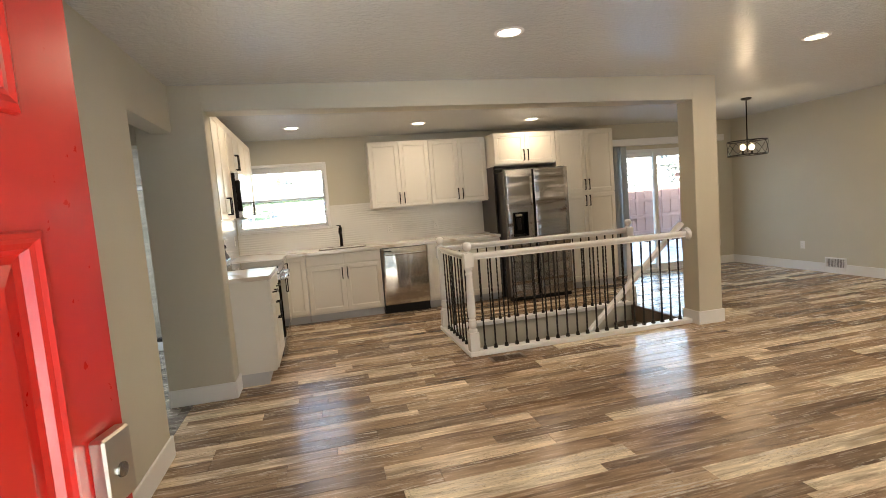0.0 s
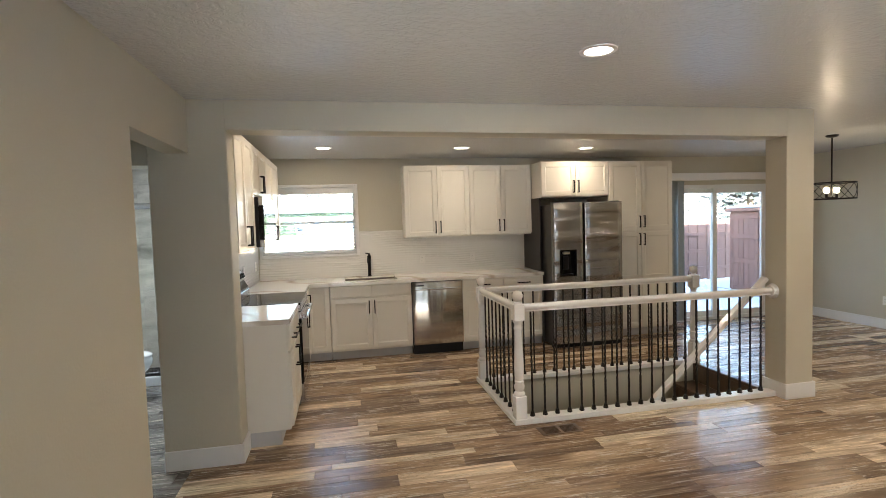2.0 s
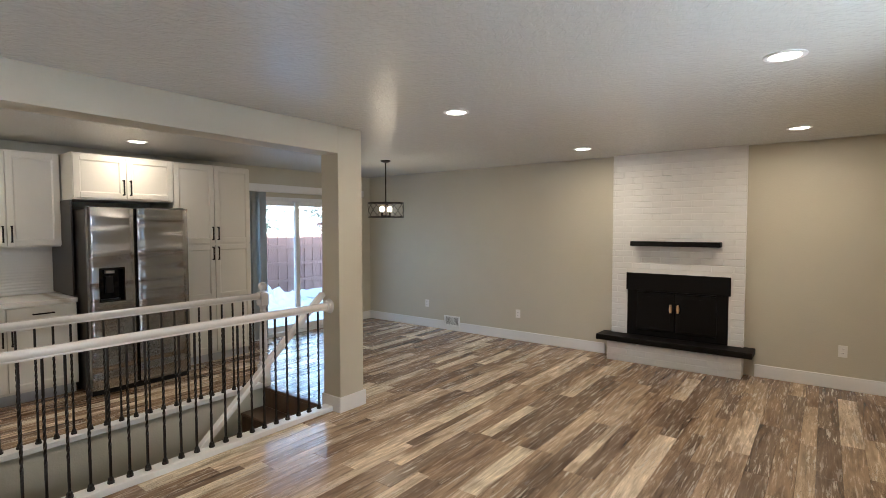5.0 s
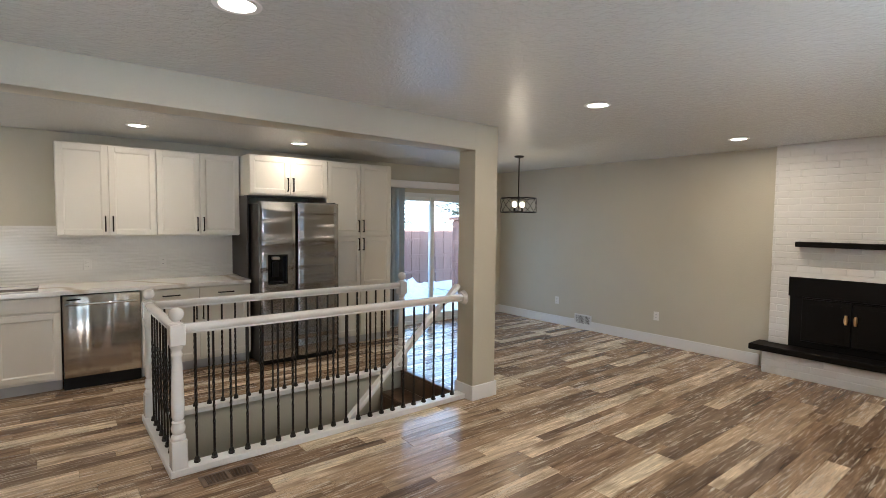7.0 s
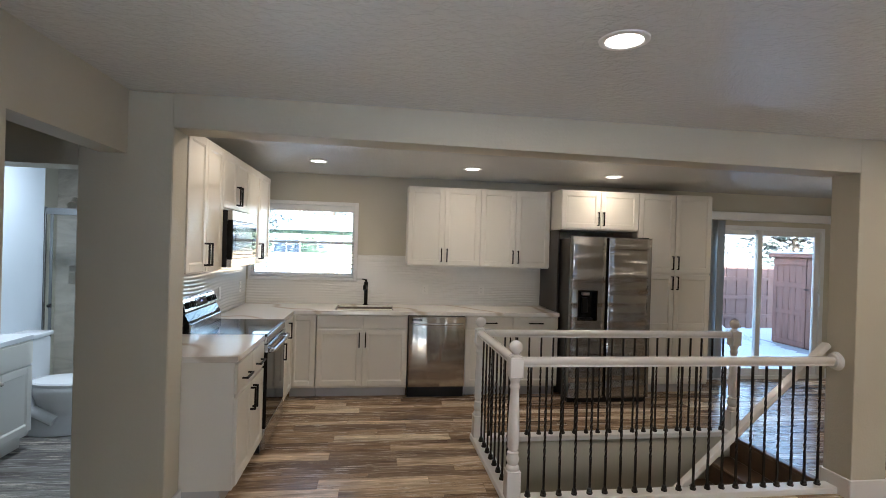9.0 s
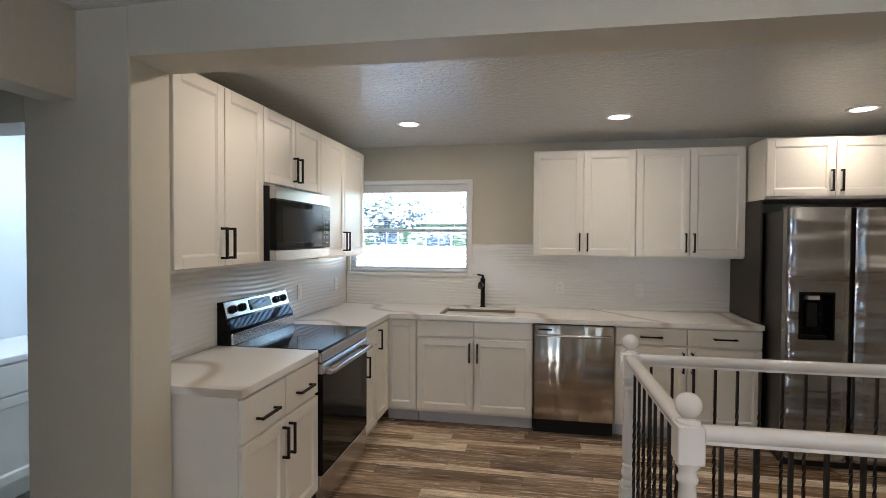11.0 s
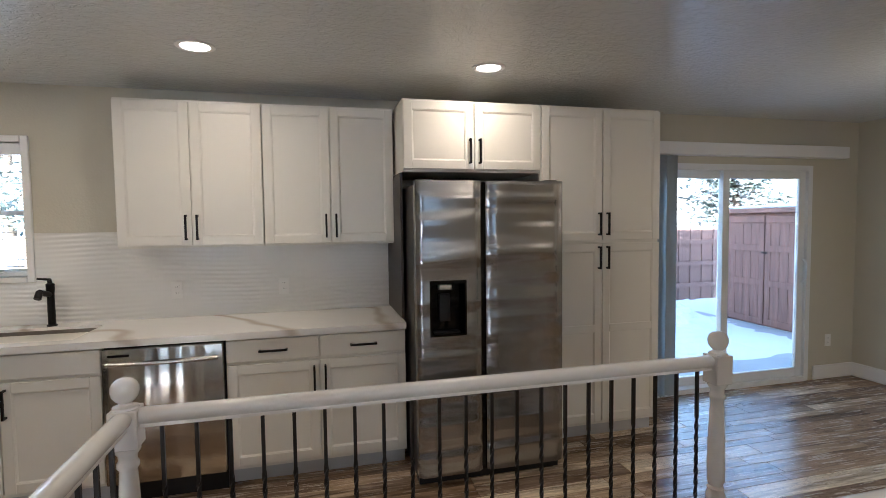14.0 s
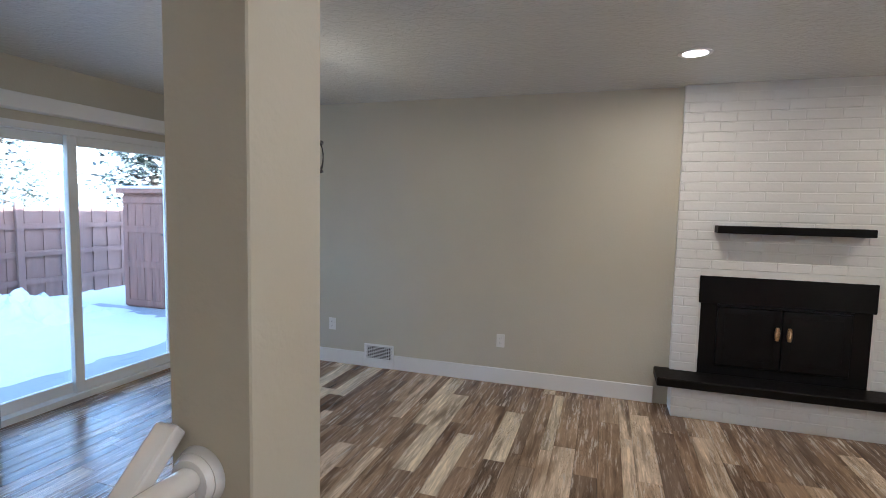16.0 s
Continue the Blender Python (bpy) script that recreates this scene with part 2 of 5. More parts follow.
M_RED = plain("door_red_paint", (0.46, 0.014, 0.010), 0.3, vary=0.06, grain=22, bump=0.05, coat=0.2)
M_NICKEL = plain("satin_nickel", (0.55, 0.51, 0.45), 0.32, metal=1.0, vary=0.05, grain=60, bump=0.03)
M_LEAD = plain("lead_came", (0.35, 0.36, 0.37), 0.35, metal=0.9, vary=0.15)
M_RAIN = glass("rain_glass", 0.12, (0.85, 0.82, 0.75), 0.9, 75)
M_PANE = glass("window_glass", 0.0, (0.97, 0.99, 0.98))
M_SHOWER = glass("shower_glass", 0.02, (0.93, 0.96, 0.95))
M_CHINA = plain("white_china", (0.80, 0.82, 0.83), 0.12, vary=0.02, bump=0)
M_VINYL = plain("white_vinyl", (0.76, 0.78, 0.78), 0.4, vary=0.02, bump=0.03)
M_BLIND = plain("blind_slat_white", (0.74, 0.75, 0.75), 0.45, vary=0.03, bump=0.03)
M_VANE = plain("vertical_vane_grey", (0.50, 0.54, 0.55), 0.6, vary=0.06, grain=120, bump=0.1)
# Opaque far panes: the sky's reflection is painted as blue-grey base colour.
M_PANE_SKY = plain("far_pane_painted_sky", (0.10, 0.13, 0.17), 0.1, vary=0.3, grain=3, bump=0)
M_PLATE = plain("outlet_plate", (0.78, 0.77, 0.74), 0.35, vary=0.02, bump=0)
M_DARK = plain("vent_dark", (0.03, 0.025, 0.022), 0.7)
M_DISC = glow("downlight_lens", (1.0, 0.90, 0.76), 1.6)
M_BULB = glow("bulb_glow", (1.0, 0.80, 0.52), 2.4)
M_CLOCK = glow("clock_blue", (0.02, 0.10, 1.0), 0.12)
PLANK_TONES = [(0.0, (0.353, 0.253, 0.171)), (0.13, (0.752, 0.621, 0.462)), (0.25, (0.234, 0.169, 0.119)), (0.40, (0.410, 0.302, 0.205)),
               (0.53, (0.800, 0.701, 0.530)), (0.64, (0.279, 0.207, 0.148)), (0.77, (0.536, 0.416, 0.291)), (0.86, (0.342, 0.242, 0.160))]
M_FLOOR = plank_wood("vinyl_plank", PLANK_TONES)
M_FLOOR_FAR = plank_wood("vinyl_plank_far", PLANK_TONES, joined=True)
M_BATHFLOOR = plank_wood("bath_plank_grey", [(0.0, (0.26, 0.25, 0.24)), (0.5, (0.33, 0.32, 0.30)), (0.8, (0.22, 0.21, 0.20))])
M_TREAD = plain("stair_tread_brown", (0.12, 0.075, 0.045), 0.4, vary=0.3, grain=60, bump=0.15, stretch=(1, 6, 1))
M_TILE = stone_tile("shower_tile")
M_SNOW = plain("snow", (0.70, 0.74, 0.77), 0.7, vary=0.04, grain=25, bump=0.5, big=0.8, dist=0.02)
M_CONCRETE = plain("patio_concrete", (0.36, 0.37, 0.38), 0.8, vary=0.12, grain=60, bump=0.3)
M_SHED = plain("shed_redwood", (0.215, 0.108, 0.082), 0.85, vary=0.3, grain=40, bump=0.4, big=3, stretch=(6, 6, 0.7))
# Blue-grey base colour paints the shade on these boards.
M_BOARDS_SHADED = plain("boards_shade_blue", (0.30, 0.38, 0.50), 0.8, vary=0.25, grain=40, bump=0.4, big=3, stretch=(6, 6, 0.7))
M_FENCE = plain("fence_redwood", (0.165, 0.102, 0.088), 0.85, vary=0.3, grain=40, bump=0.4, big=3, stretch=(6, 6, 0.7))
M_FENCE_PALE = plain("fence_pale", (0.55, 0.42, 0.28), 0.75, vary=0.2, grain=40, bump=0.4, big=3, stretch=(6, 6, 0.7))
M_STUCCO = plain("house_siding_green", (0.10, 0.15, 0.095), 0.8, vary=0.08, grain=30, bump=0.2)
M_BARK = plain("bark", (0.10, 0.075, 0.055), 0.9, vary=0.3, grain=20, bump=0.8, dist=0.02)
M_LEAF = plain("evergreen_leaf", (0.10, 0.125, 0.11), 0.6, vary=0.5, grain=30, bump=0.1, big=4)
M_EXTWALL = plain("exterior_wall", (0.45, 0.42, 0.36), 0.8, vary=0.08)

# ---- mesh helpers ----


def box(bm, x0, x1, y0, y1, z0, z1, bevel=0.0, seg=1):
    geo = bmesh.ops.create_cube(bm, size=1.0)
    vs = geo["verts"]
    for v in vs:
        v.co = Vector((x0 + (v.co.x + 0.5) * (x1 - x0), y0 + (v.co.y + 0.5) * (y1 - y0), z0 + (v.co.z + 0.5) * (z1 - z0)))
    if bevel:
        es = list({e for v in vs for e in v.link_edges})
        bmesh.ops.bevel(bm, geom=es, offset=bevel, segments=seg, affect="EDGES", profile=0.5)
    return bm


def boxes(*specs, bevel=0.0):
    bm = bmesh.new()
    for s in specs:
        box(bm, *s[:6], bevel=s[6] if len(s) > 6 else bevel)
    return bm


def rod(bm, p0, p1, r0, r1=None, seg=12):
    p0, p1 = Vector(p0), Vector(p1)
    geo = bmesh.ops.create_cone(bm, cap_ends=True, segments=seg, radius1=r0, radius2=r0 if r1 is None else r1, depth=(p1 - p0).length)
    m = Matrix.Translation((p0 + p1) / 2) @ (p1 - p0).to_track_quat("Z", "Y").to_matrix().to_4x4()
    bmesh.ops.transform(bm, matrix=m, verts=geo["verts"])
    return bm


def lathe(bm, profile, at=(0, 0, 0), seg=20):
    """Turned shape: profile of (radius, height) about the upright axis."""
    rings = []
    for r, z in profile:
        rings.append([bm.verts.new((at[0] + r * math.cos(2 * math.pi * i / seg), at[1] + r * math.sin(2 * math.pi * i / seg), at[2] + z)) for i in range(seg)])
    for a, b in zip(rings, rings[1:]):
        for i in range(seg):
            bm.faces.new((a[i], a[(i + 1) % seg], b[(i + 1) % seg], b[i]))
    bm.faces.new(list(reversed(rings[0])))
    bm.faces.new(rings[-1])
    return bm


def ball(bm, c, r, sc=(1, 1, 1), u=18, v=12):
    geo = bmesh.ops.create_uvsphere(bm, u_segments=u, v_segments=v, radius=r)
    bmesh.ops.transform(bm, matrix=Matrix.Translation(c) @ Matrix.Diagonal((*sc, 1)), verts=geo["verts"])
    return bm


def mesh_of(name, bm, material, smooth=False):
    bmesh.ops.recalc_face_normals(bm, faces=bm.faces)
    me = bpy.data.meshes.new(name)
    bm.to_mesh(me)
    bm.free()
    me.materials.append(material)
    if smooth:
        for p in me.polygons:
            p.use_smooth = True
        me.set_sharp_from_angle(angle=radians(40))
    return me


def part(name, bm, material, parent, label="", smooth=False, m=None):
    ob = new(name, mesh_of(name, bm, material, smooth))
    ob.parent = parent
    if m is not None:
        ob.matrix_basis = m
    if label:
        ob["label"] = label
    return ob


def thing(name, label, category, m=None, group=""):
    ob = new(name)
    ob.empty_display_size = 0.1
    if m is not None:
        ob.matrix_basis = m
    return tagged(ob, label, category, group)


def solid(name, bm, material, label, category, kind="", group="", smooth=False):
    ob = new(name, mesh_of(name, bm, material, smooth))
    return tagged(ob, label, category, group, kind)


TURN_X = Matrix.Rotation(radians(90), 4, "Z")   # local front (-y) faces +x

# ---- setting ----
BACK, LEFT_K, LEFT_L, RIGHT, FRONT = 7.04, -1.07, -0.985, 6.885, -0.05
F0, F1 = 4.02, 4.235      # partition between living room and kitchen
WELL = (1.27, 3.6, 4.16, 5.19)
T = 0.14


def structure(name, bm, material, label, category):
    return solid(name, bm, material, label, category, "structure")


# back wall with window and slider openings
WX0, WX1, WZ0, WZ1 = -1.035, 0.145, 1.215, 2.065
SX0, SX1, SZ1 = 4.50, 6.335, 2.005
structure("wall_back", boxes((-2.9, WX0, BACK, BACK + T, -0.2, CEIL), (WX0, WX1, BACK, BACK + T, -0.2, WZ0), (WX0, WX1, BACK, BACK + T, WZ1, CEIL),
                             (WX1, SX0, BACK, BACK + T, -0.2, CEIL), (SX0, SX1, BACK, BACK + T, SZ1, CEIL), (SX1, RIGHT + T, BACK, BACK + T, -0.2, CEIL)),
          M_WALL, "greige painted back wall with window and sliding door openings", "wall")
structure("wall_right", boxes((RIGHT, RIGHT + T, FRONT - T, BACK, -0.2, CEIL)), M_WALL, "greige painted side wall behind the fireplace", "wall")
# front wall with door and picture window openings
DX0, DX1, DZ1 = -0.56, 0.39, 2.06
PX0, PX1, PZ0, PZ1 = 2.1, 3.8, 0.95, 2.1
structure("wall_front", boxes((-2.9, DX0, FRONT - T, FRONT, -0.2, CEIL), (DX0, DX1, FRONT - T, FRONT, DZ1, CEIL), (DX1, PX0, FRONT - T, FRONT, -0.2, CEIL),
                              (PX0, PX1, FRONT - T, FRONT, -0.2, PZ0), (PX0, PX1, FRONT - T, FRONT, PZ1, CEIL), (PX1, RIGHT, FRONT - T, FRONT, -0.2, CEIL)),
          M_WALL, "greige painted entry wall with the front doorway", "wall")
# living room left wall with the hall opening
HY0, HZ = 3.11, 2.07
structure("wall_left", boxes((LEFT_L - T, LEFT_L, FRONT, HY0, -0.01, CEIL), (LEFT_L - T, LEFT_L, HY0, F0, HZ, CEIL)), M_WALL,
          "greige painted wall beside the hall opening", "wall")
# partition stub, header beam, post in one plane
def header_mesh():
    # underside sags a little towards the post
    bm = box(bmesh.new(), -0.753, 3.562, F0, F1, 2.224, CEIL)
    for v in bm.verts:
        if v.co.z < 2.3 and v.co.x > 3:
            v.co.z = 2.190
    return bm


structure("wall_stub", boxes((-1.23, -0.752, F0, F1, -0.01, CEIL, 0.006)), M_WALL, "short greige partition end between hall and kitchen", "wall")
structure("header_beam", header_mesh(), M_WALL, "greige dropped header beam across the kitchen opening", "beam")
structure("post", boxes((3.562, 3.83, F0, F1, 0.0, CEIL, 0.004)), M_WALL, "square greige drywall post at the stair railing", "post")
structure("wall_kitchen_left", boxes((-1.23, LEFT_K, F1, BACK, -0.01, CEIL)), M_WALL, "greige kitchen side wall behind the range", "wall")
# hall and bathroom shell
structure("wall_bath_front", boxes((-2.9, -2.05, F0, F1, -0.01, CEIL), (-2.05, -1.23, F0, F1, 1.995, CEIL)), M_WALL, "greige hall wall with the bathroom doorway", "wall")
structure("wall_bath_side", boxes((-2.9, -2.74, F1, 5.3, -0.01, CEIL)), M_BATH_WALL, "pale blue-grey bathroom wall", "wall")
structure("wall_bath_recess", boxes((-2.9, -2.57, 5.3, 6.03, -0.01, CEIL)), M_BATH_WALL, "pale blue-grey wall behind the toilet", "wall")
structure("wall_hall_end", boxes((-3.0, -2.9, FRONT, BACK, -0.01, CEIL)), M_WALL, "greige wall closing the hall", "wall")
structure("wall_bath_inner", boxes((-1.245, -1.232, F1, BACK, -0.01, CEIL)), M_BATH_WALL, "pale bathroom wall", "wall")
structure("ceiling", boxes((-3.0, RIGHT + T, FRONT - T, BACK + T, CEIL, CEIL + 0.1)), M_CEIL, "off-white knockdown-textured ceiling", "ceiling")
# Unseen; long front overhang added to block sun, white underside bounces light indoors.
structure("roof_sun_shield", boxes((-4.0, 9.5, -0.2, 7.75, CEIL + 0.12, CEIL + 0.3), (-4.0, 9.5, -8.2, -0.2, CEIL + 0.12, CEIL + 0.3)), M_VINYL, "unseen roof slab, front overhang added to block sun, white underside to bounce light", "roof")

# Added out of view to stop low sun from entering the doorway.
structure("sun_block_wall_porch", boxes((-1.7, -1.55, -2.7, FRONT - T - 0.002, -0.25, CEIL + 0.12)), M_EXTWALL, "plain unseen wall added beside the doorway to block the sun", "wall")

# Added out of view: its shadow keeps the front snow dim.
structure("sun_block_wall_street", boxes((-34.0, 40.0, -24.5, -24.0, -0.3, 5.0)), M_EXTWALL, "plain unseen wall added to keep sun off the front yard", "wall")

# floor slab, with the stairwell left open
x0, x1, y0, y1 = WELL
structure("floor_slab", boxes((-3.0, RIGHT, FRONT - T, y0 - 0.1, -0.2, -0.010), (-3.0, x0 - 0.1, y0 - 0.1, y1 + 0.1, -0.2, -0.010), (x1 + 0.02, RIGHT, y0 - 0.1, y1 + 0.1, -0.2, -0.010), (-3.0, RIGHT, y1 + 0.1, BACK, -0.2, -0.010)),
          M_DARK, "dark subfloor under the planks", "floor")


def baseboard(spans):
    for s in spans:
        structure("baseboard", boxes((*s, 0.0, 0.132, 0.004)), M_TRIM, "white painted flat baseboard", "baseboard")


B = 0.016
baseboard([(RIGHT - B, RIGHT, 2.93, 5.13), (RIGHT - B, RIGHT, 5.43, BACK), (RIGHT - B, RIGHT, FRONT, 1.34), (6.40, RIGHT - B, BACK - B, BACK),
           (LEFT_L, LEFT_L + B, 0.0, HY0), (LEFT_L - T, LEFT_L + B, HY0, HY0 + B), (-1.23, -0.752, F0 - B, F0), (-0.752, -0.752 + B, F0 - B, F1),
           (3.562 - B, 3.83 + B, F0 - B, F0), (3.562 - B, 3.562, F0, F1), (3.83, 3.83 + B, F0, F1), (3.562 - B, 3.83 + B, F1, F1 + B),
           (DX1 + 0.08, RIGHT - B, FRONT, FRONT + B)])

# window over the sink
win = structure("window_1", boxes((WX0 - 0.012, WX0 + 0.014, BACK - 0.014, BACK + 0.004, WZ0 - 0.03, WZ1 + 0.03), (WX1 - 0.012, WX1 + 0.03, BACK - 0.018, BACK + 0.004, WZ0 - 0.03, WZ1 + 0.03, 0.004),
                                  (WX0 + 0.014, WX1 - 0.012, BACK - 0.018, BACK + 0.004, WZ1 - 0.01, WZ1 + 0.03, 0.004)), M_TRIM, "white framed window above the sink with open blinds", "window")
part("window_sill", boxes((WX0 + 0.014, WX1 - 0.012, BACK - 0.03, BACK + 0.1, WZ0 - 0.03, WZ0 + 0.004, 0.004)), M_TRIM, win)
part("window_frame", boxes((WX0, WX0 + 0.04, BACK + 0.07, BACK + 0.11, WZ0, WZ1), (WX1 - 0.04, WX1, BACK + 0.07, BACK + 0.11, WZ0, WZ1),
                           (WX0 + 0.04, WX1 - 0.04, BACK + 0.07, BACK + 0.11, WZ1 - 0.04, WZ1), (WX0 + 0.04, WX1 - 0.04, BACK + 0.07, BACK + 0.11, WZ0, WZ0 + 0.05),
                           (WX0 + 0.04, WX1 - 0.04, BACK + 0.065, BACK + 0.11, 1.605, 1.637)), M_VINYL, win)
for z0_, z1_ in ((WZ0 + 0.05, 1.605), (1.637, WZ1 - 0.04)):
    p = part("pane", boxes((WX0 + 0.04, WX1 - 0.04, BACK + 0.088, BACK + 0.092, z0_, z1_)), M_PANE, win)
    p.visible_shadow = False
blind = thing("window_blind", "white horizontal blind with open slats in the window", "blind")
part("headrail", boxes((WX0 + 0.01, WX1 - 0.01, BACK + 0.005, BACK + 0.055, WZ1 - 0.085, WZ1 - 0.012, 0.004)), M_BLIND, blind)
part("bottom_rail", boxes((WX0 + 0.015, WX1 - 0.015, BACK + 0.012, BACK + 0.05, WZ0 + 0.012, WZ0 + 0.036, 0.003)), M_BLIND, blind)
slat = mesh_of("slat", boxes((WX0 + 0.015, WX1 - 0.015, -0.022, 0.022, -0.0012, 0.0012)), M_BLIND)
zz = WZ0 + 0.07
while zz < WZ1 - 0.1:
    s = new("slat", slat)
    s.parent = blind
    s.matrix_basis = pose(0, BACK + 0.031, zz, 4)
    zz += 0.043
for fx in (0.12, 0.5, 0.88):
    cx = WX0 + fx * (WX1 - WX0)
    part("cord", boxes((cx - 0.001, cx + 0.001, BACK + 0.006, BACK + 0.008, WZ0 + 0.03, WZ1 - 0.08)), M_BLIND, blind)

# sliding door
sl = structure("door_slider", boxes((SX0, SX0 + 0.05, BACK - 0.012, BACK + 0.11, 0.0, SZ1), (SX1 - 0.05, SX1, BACK - 0.012, BACK + 0.11, 0.0, SZ1),
                                    (SX0 + 0.05, SX1 - 0.05, BACK - 0.012, BACK + 0.11, SZ1 - 0.05, SZ1), (SX0 + 0.05, SX1 - 0.05, BACK - 0.02, BACK + 0.12, -0.01, 0.045)),
               M_VINYL, "white vinyl sliding patio door, closed", "sliding door")
for px0, px1, py in ((SX0 + 0.05, 5.46, BACK + 0.06), (5.37, SX1 - 0.05, BACK + 0.015)):
    fr = part("door_panel", boxes((px0, px0 + 0.07, py, py + 0.04, 0.045, SZ1 - 0.05, 0.003), (px1 - 0.07, px1, py, py + 0.04, 0.045, SZ1 - 0.05, 0.003),
                                  (px0 + 0.07, px1 - 0.07, py, py + 0.04, SZ1 - 0.12, SZ1 - 0.05, 0.003), (px0 + 0.07, px1 - 0.07, py, py + 0.04, 0.045, 0.125, 0.003)), M_VINYL, sl)
    g = part("pane", boxes((px0 + 0.07, px1 - 0.07, py + 0.018, py + 0.022, 0.125, SZ1 - 0.12)), M_PANE, fr)
    g.visible_shadow = False
hb = bmesh.new()
for a0, a1 in ((0, 1), (1, 2), (2, 3)):
    pts = [(6.262, BACK + 0.013, 0.93), (6.262, BACK - 0.035, 0.97), (6.262, BACK - 0.035, 1.11), (6.262, BACK + 0.013, 1.15)]
    rod(hb, pts[a0], pts[a1], 0.010, seg=8)
part("handle", hb, M_VINYL, sl, smooth=True)
tagged(solid("valance", boxes((4.262, 6.65, BACK - 0.10, BACK - 0.002, 2.068, 2.172, 0.004)), M_TRIM, "white valance board above the sliding door", "valance"))
vb = thing("vertical_blind", "grey vertical blind vanes stacked open beside the sliding door", "blind")
vbm = bmesh.new()
cols = [[vbm.verts.new((0.044 * u, y - 0.010 * (1 - u * u), z)) for z in (0.03, 2.06)] for y in (-0.0006, 0.0006) for u in (-1, -0.6, -0.2, 0.2, 0.6, 1)]
for k in range(5):
    vbm.faces.new((cols[k][0], cols[k + 1][0], cols[k + 1][1], cols[k][1]))
    vbm.faces.new((cols[k + 6][0], cols[k + 6][1], cols[k + 7][1], cols[k + 7][0]))
vane = mesh_of("vane", vbm, M_VANE, True)
for i in range(9):
    o = new("vane", vane)
    o.parent = vb
    o.matrix_basis = pose(4.445 + i * 0.042, BACK - 0.058, 0, 0, 0, 118 + 26 * math.sin(i * 1.9))

# ---- recessed lights ----


def downlight(lx, ly):
    t = thing("recessed_light", "round white recessed ceiling light, switched on", "ceiling light", pose(lx, ly, CEIL), "recessed ceiling lights")
    part("trim_ring", lathe(bmesh.new(), [(0.069, 0.0), (0.094, 0.0), (0.093, -0.005), (0.077, -0.009), (0.069, -0.006), (0.068, -0.001)], seg=32), M_TRIM, t, smooth=True)
    part("lens", lathe(bmesh.new(), [(0.068, -0.001), (0.068, -0.004), (0.04, -0.006), (0.001, -0.0065)], seg=32), M_DISC, t, "glowing diffuser lens", smooth=True)
    return t


first_light = downlight(*DOWNLIGHTS[0])
for lx, ly in DOWNLIGHTS[1:]:
    copy_thing(first_light, pose(lx, ly, CEIL))

# ---- kitchen cabinets ----


RAIL = 0.057
PIECES = {}


def piece(name, w, h, t=0.020):
    """A stile or rail, shared between fronts of the same size."""
    key = (name, round(w, 4), round(h, 4))
    if key not in PIECES:
        PIECES[key] = mesh_of(name, box(bmesh.new(), 0, w, -t, 0, 0, h, 0.0022), M_CAB)
    return PIECES[key]


def shaker_panel(w, h):
    """Recessed field with a sloped moulding round it; x along its width, facing -y."""
    bm = bmesh.new()
    loops = []
    for s_, y in ((RAIL - 0.001, -0.0165), (RAIL + 0.002, -0.0165), (RAIL + 0.008, -0.0115), (RAIL + 0.010, -0.0105)):
        loops.append([bm.verts.new((x, y, z)) for x, z in ((s_, s_), (w - s_, s_), (w - s_, h - s_), (s_, h - s_))])
    for p_, q_ in zip(loops, loops[1:]):
        for i in range(4):
            bm.faces.new((p_[i], p_[(i + 1) % 4], q_[(i + 1) % 4], q_[i]))
    bm.faces.new(loops[-1])
    back = [bm.verts.new((v.co.x, -0.001, v.co.z)) for v in loops[0]]
    for i in range(4):
        bm.faces.new((back[i], back[(i + 1) % 4], loops[0][(i + 1) % 4], loops[0][i]))
    bm.faces.new(list(reversed(back)))
    return bm


def shaker_door(parent, x, z, w, h, mid=()):
    """A shaker door: field, two stiles, a rail above and below and where mid says."""
    o = part("door", shaker_panel(w, h), M_CAB, parent, m=pose(x, 0, z))
    g = 0.0032
    for px in (g, w - RAIL):
        q = new("stile", piece("stile", RAIL - g, h - 2 * g))
        q.parent, q.matrix_basis = o, pose(px, 0, g)
    for pz in (g, h - RAIL, *[m_ - RAIL / 2 for m_ in mid]):
        q = new("rail", piece("rail", w - 2 * RAIL, RAIL - g))
        q.parent, q.matrix_basis = o, pose(RAIL, 0, pz)
    return o


def slab_front(w, h):
    return box(bmesh.new(), 0.003, w - 0.003, -0.020, 0, 0.004, h - 0.003, 0.004, 2)


def bar_handle(length, upright=True):
    """Square black bar pull standing off its front, centred at the origin, facing -y."""
    bm, h = bmesh.new(), length / 2
    if upright:
        box(bm, -0.0062, 0.0062, -0.038, -0.026, -h, h, 0.0015)
        for s in (-1, 1):
            box(bm, -0.005, 0.005, -0.028, 0.0, s * (h - 0.006) - 0.006, s * (h - 0.006) + 0.006, 0.001)
    else:
        box(bm, -h, h, -0.038, -0.026, -0.0062, 0.0062, 0.0015)
        for s in (-1, 1):
            box(bm, s * (h - 0.006) - 0.006, s * (h - 0.006) + 0.006, -0.028, 0.0, -0.005, 0.005, 0.001)
    return bm


HANDLE_UP = mesh_of("handle", bar_handle(0.155), M_BLACK)
HANDLE_FLAT = mesh_of("handle", bar_handle(0.16, False), M_BLACK)


def add_handle(parent, x, z, upright=True):
    o = new("handle", HANDLE_UP if upright else HANDLE_FLAT)
    o.parent = parent
    o.matrix_basis = pose(x, -0.020, z)
    o["label"] = "black square bar pull"


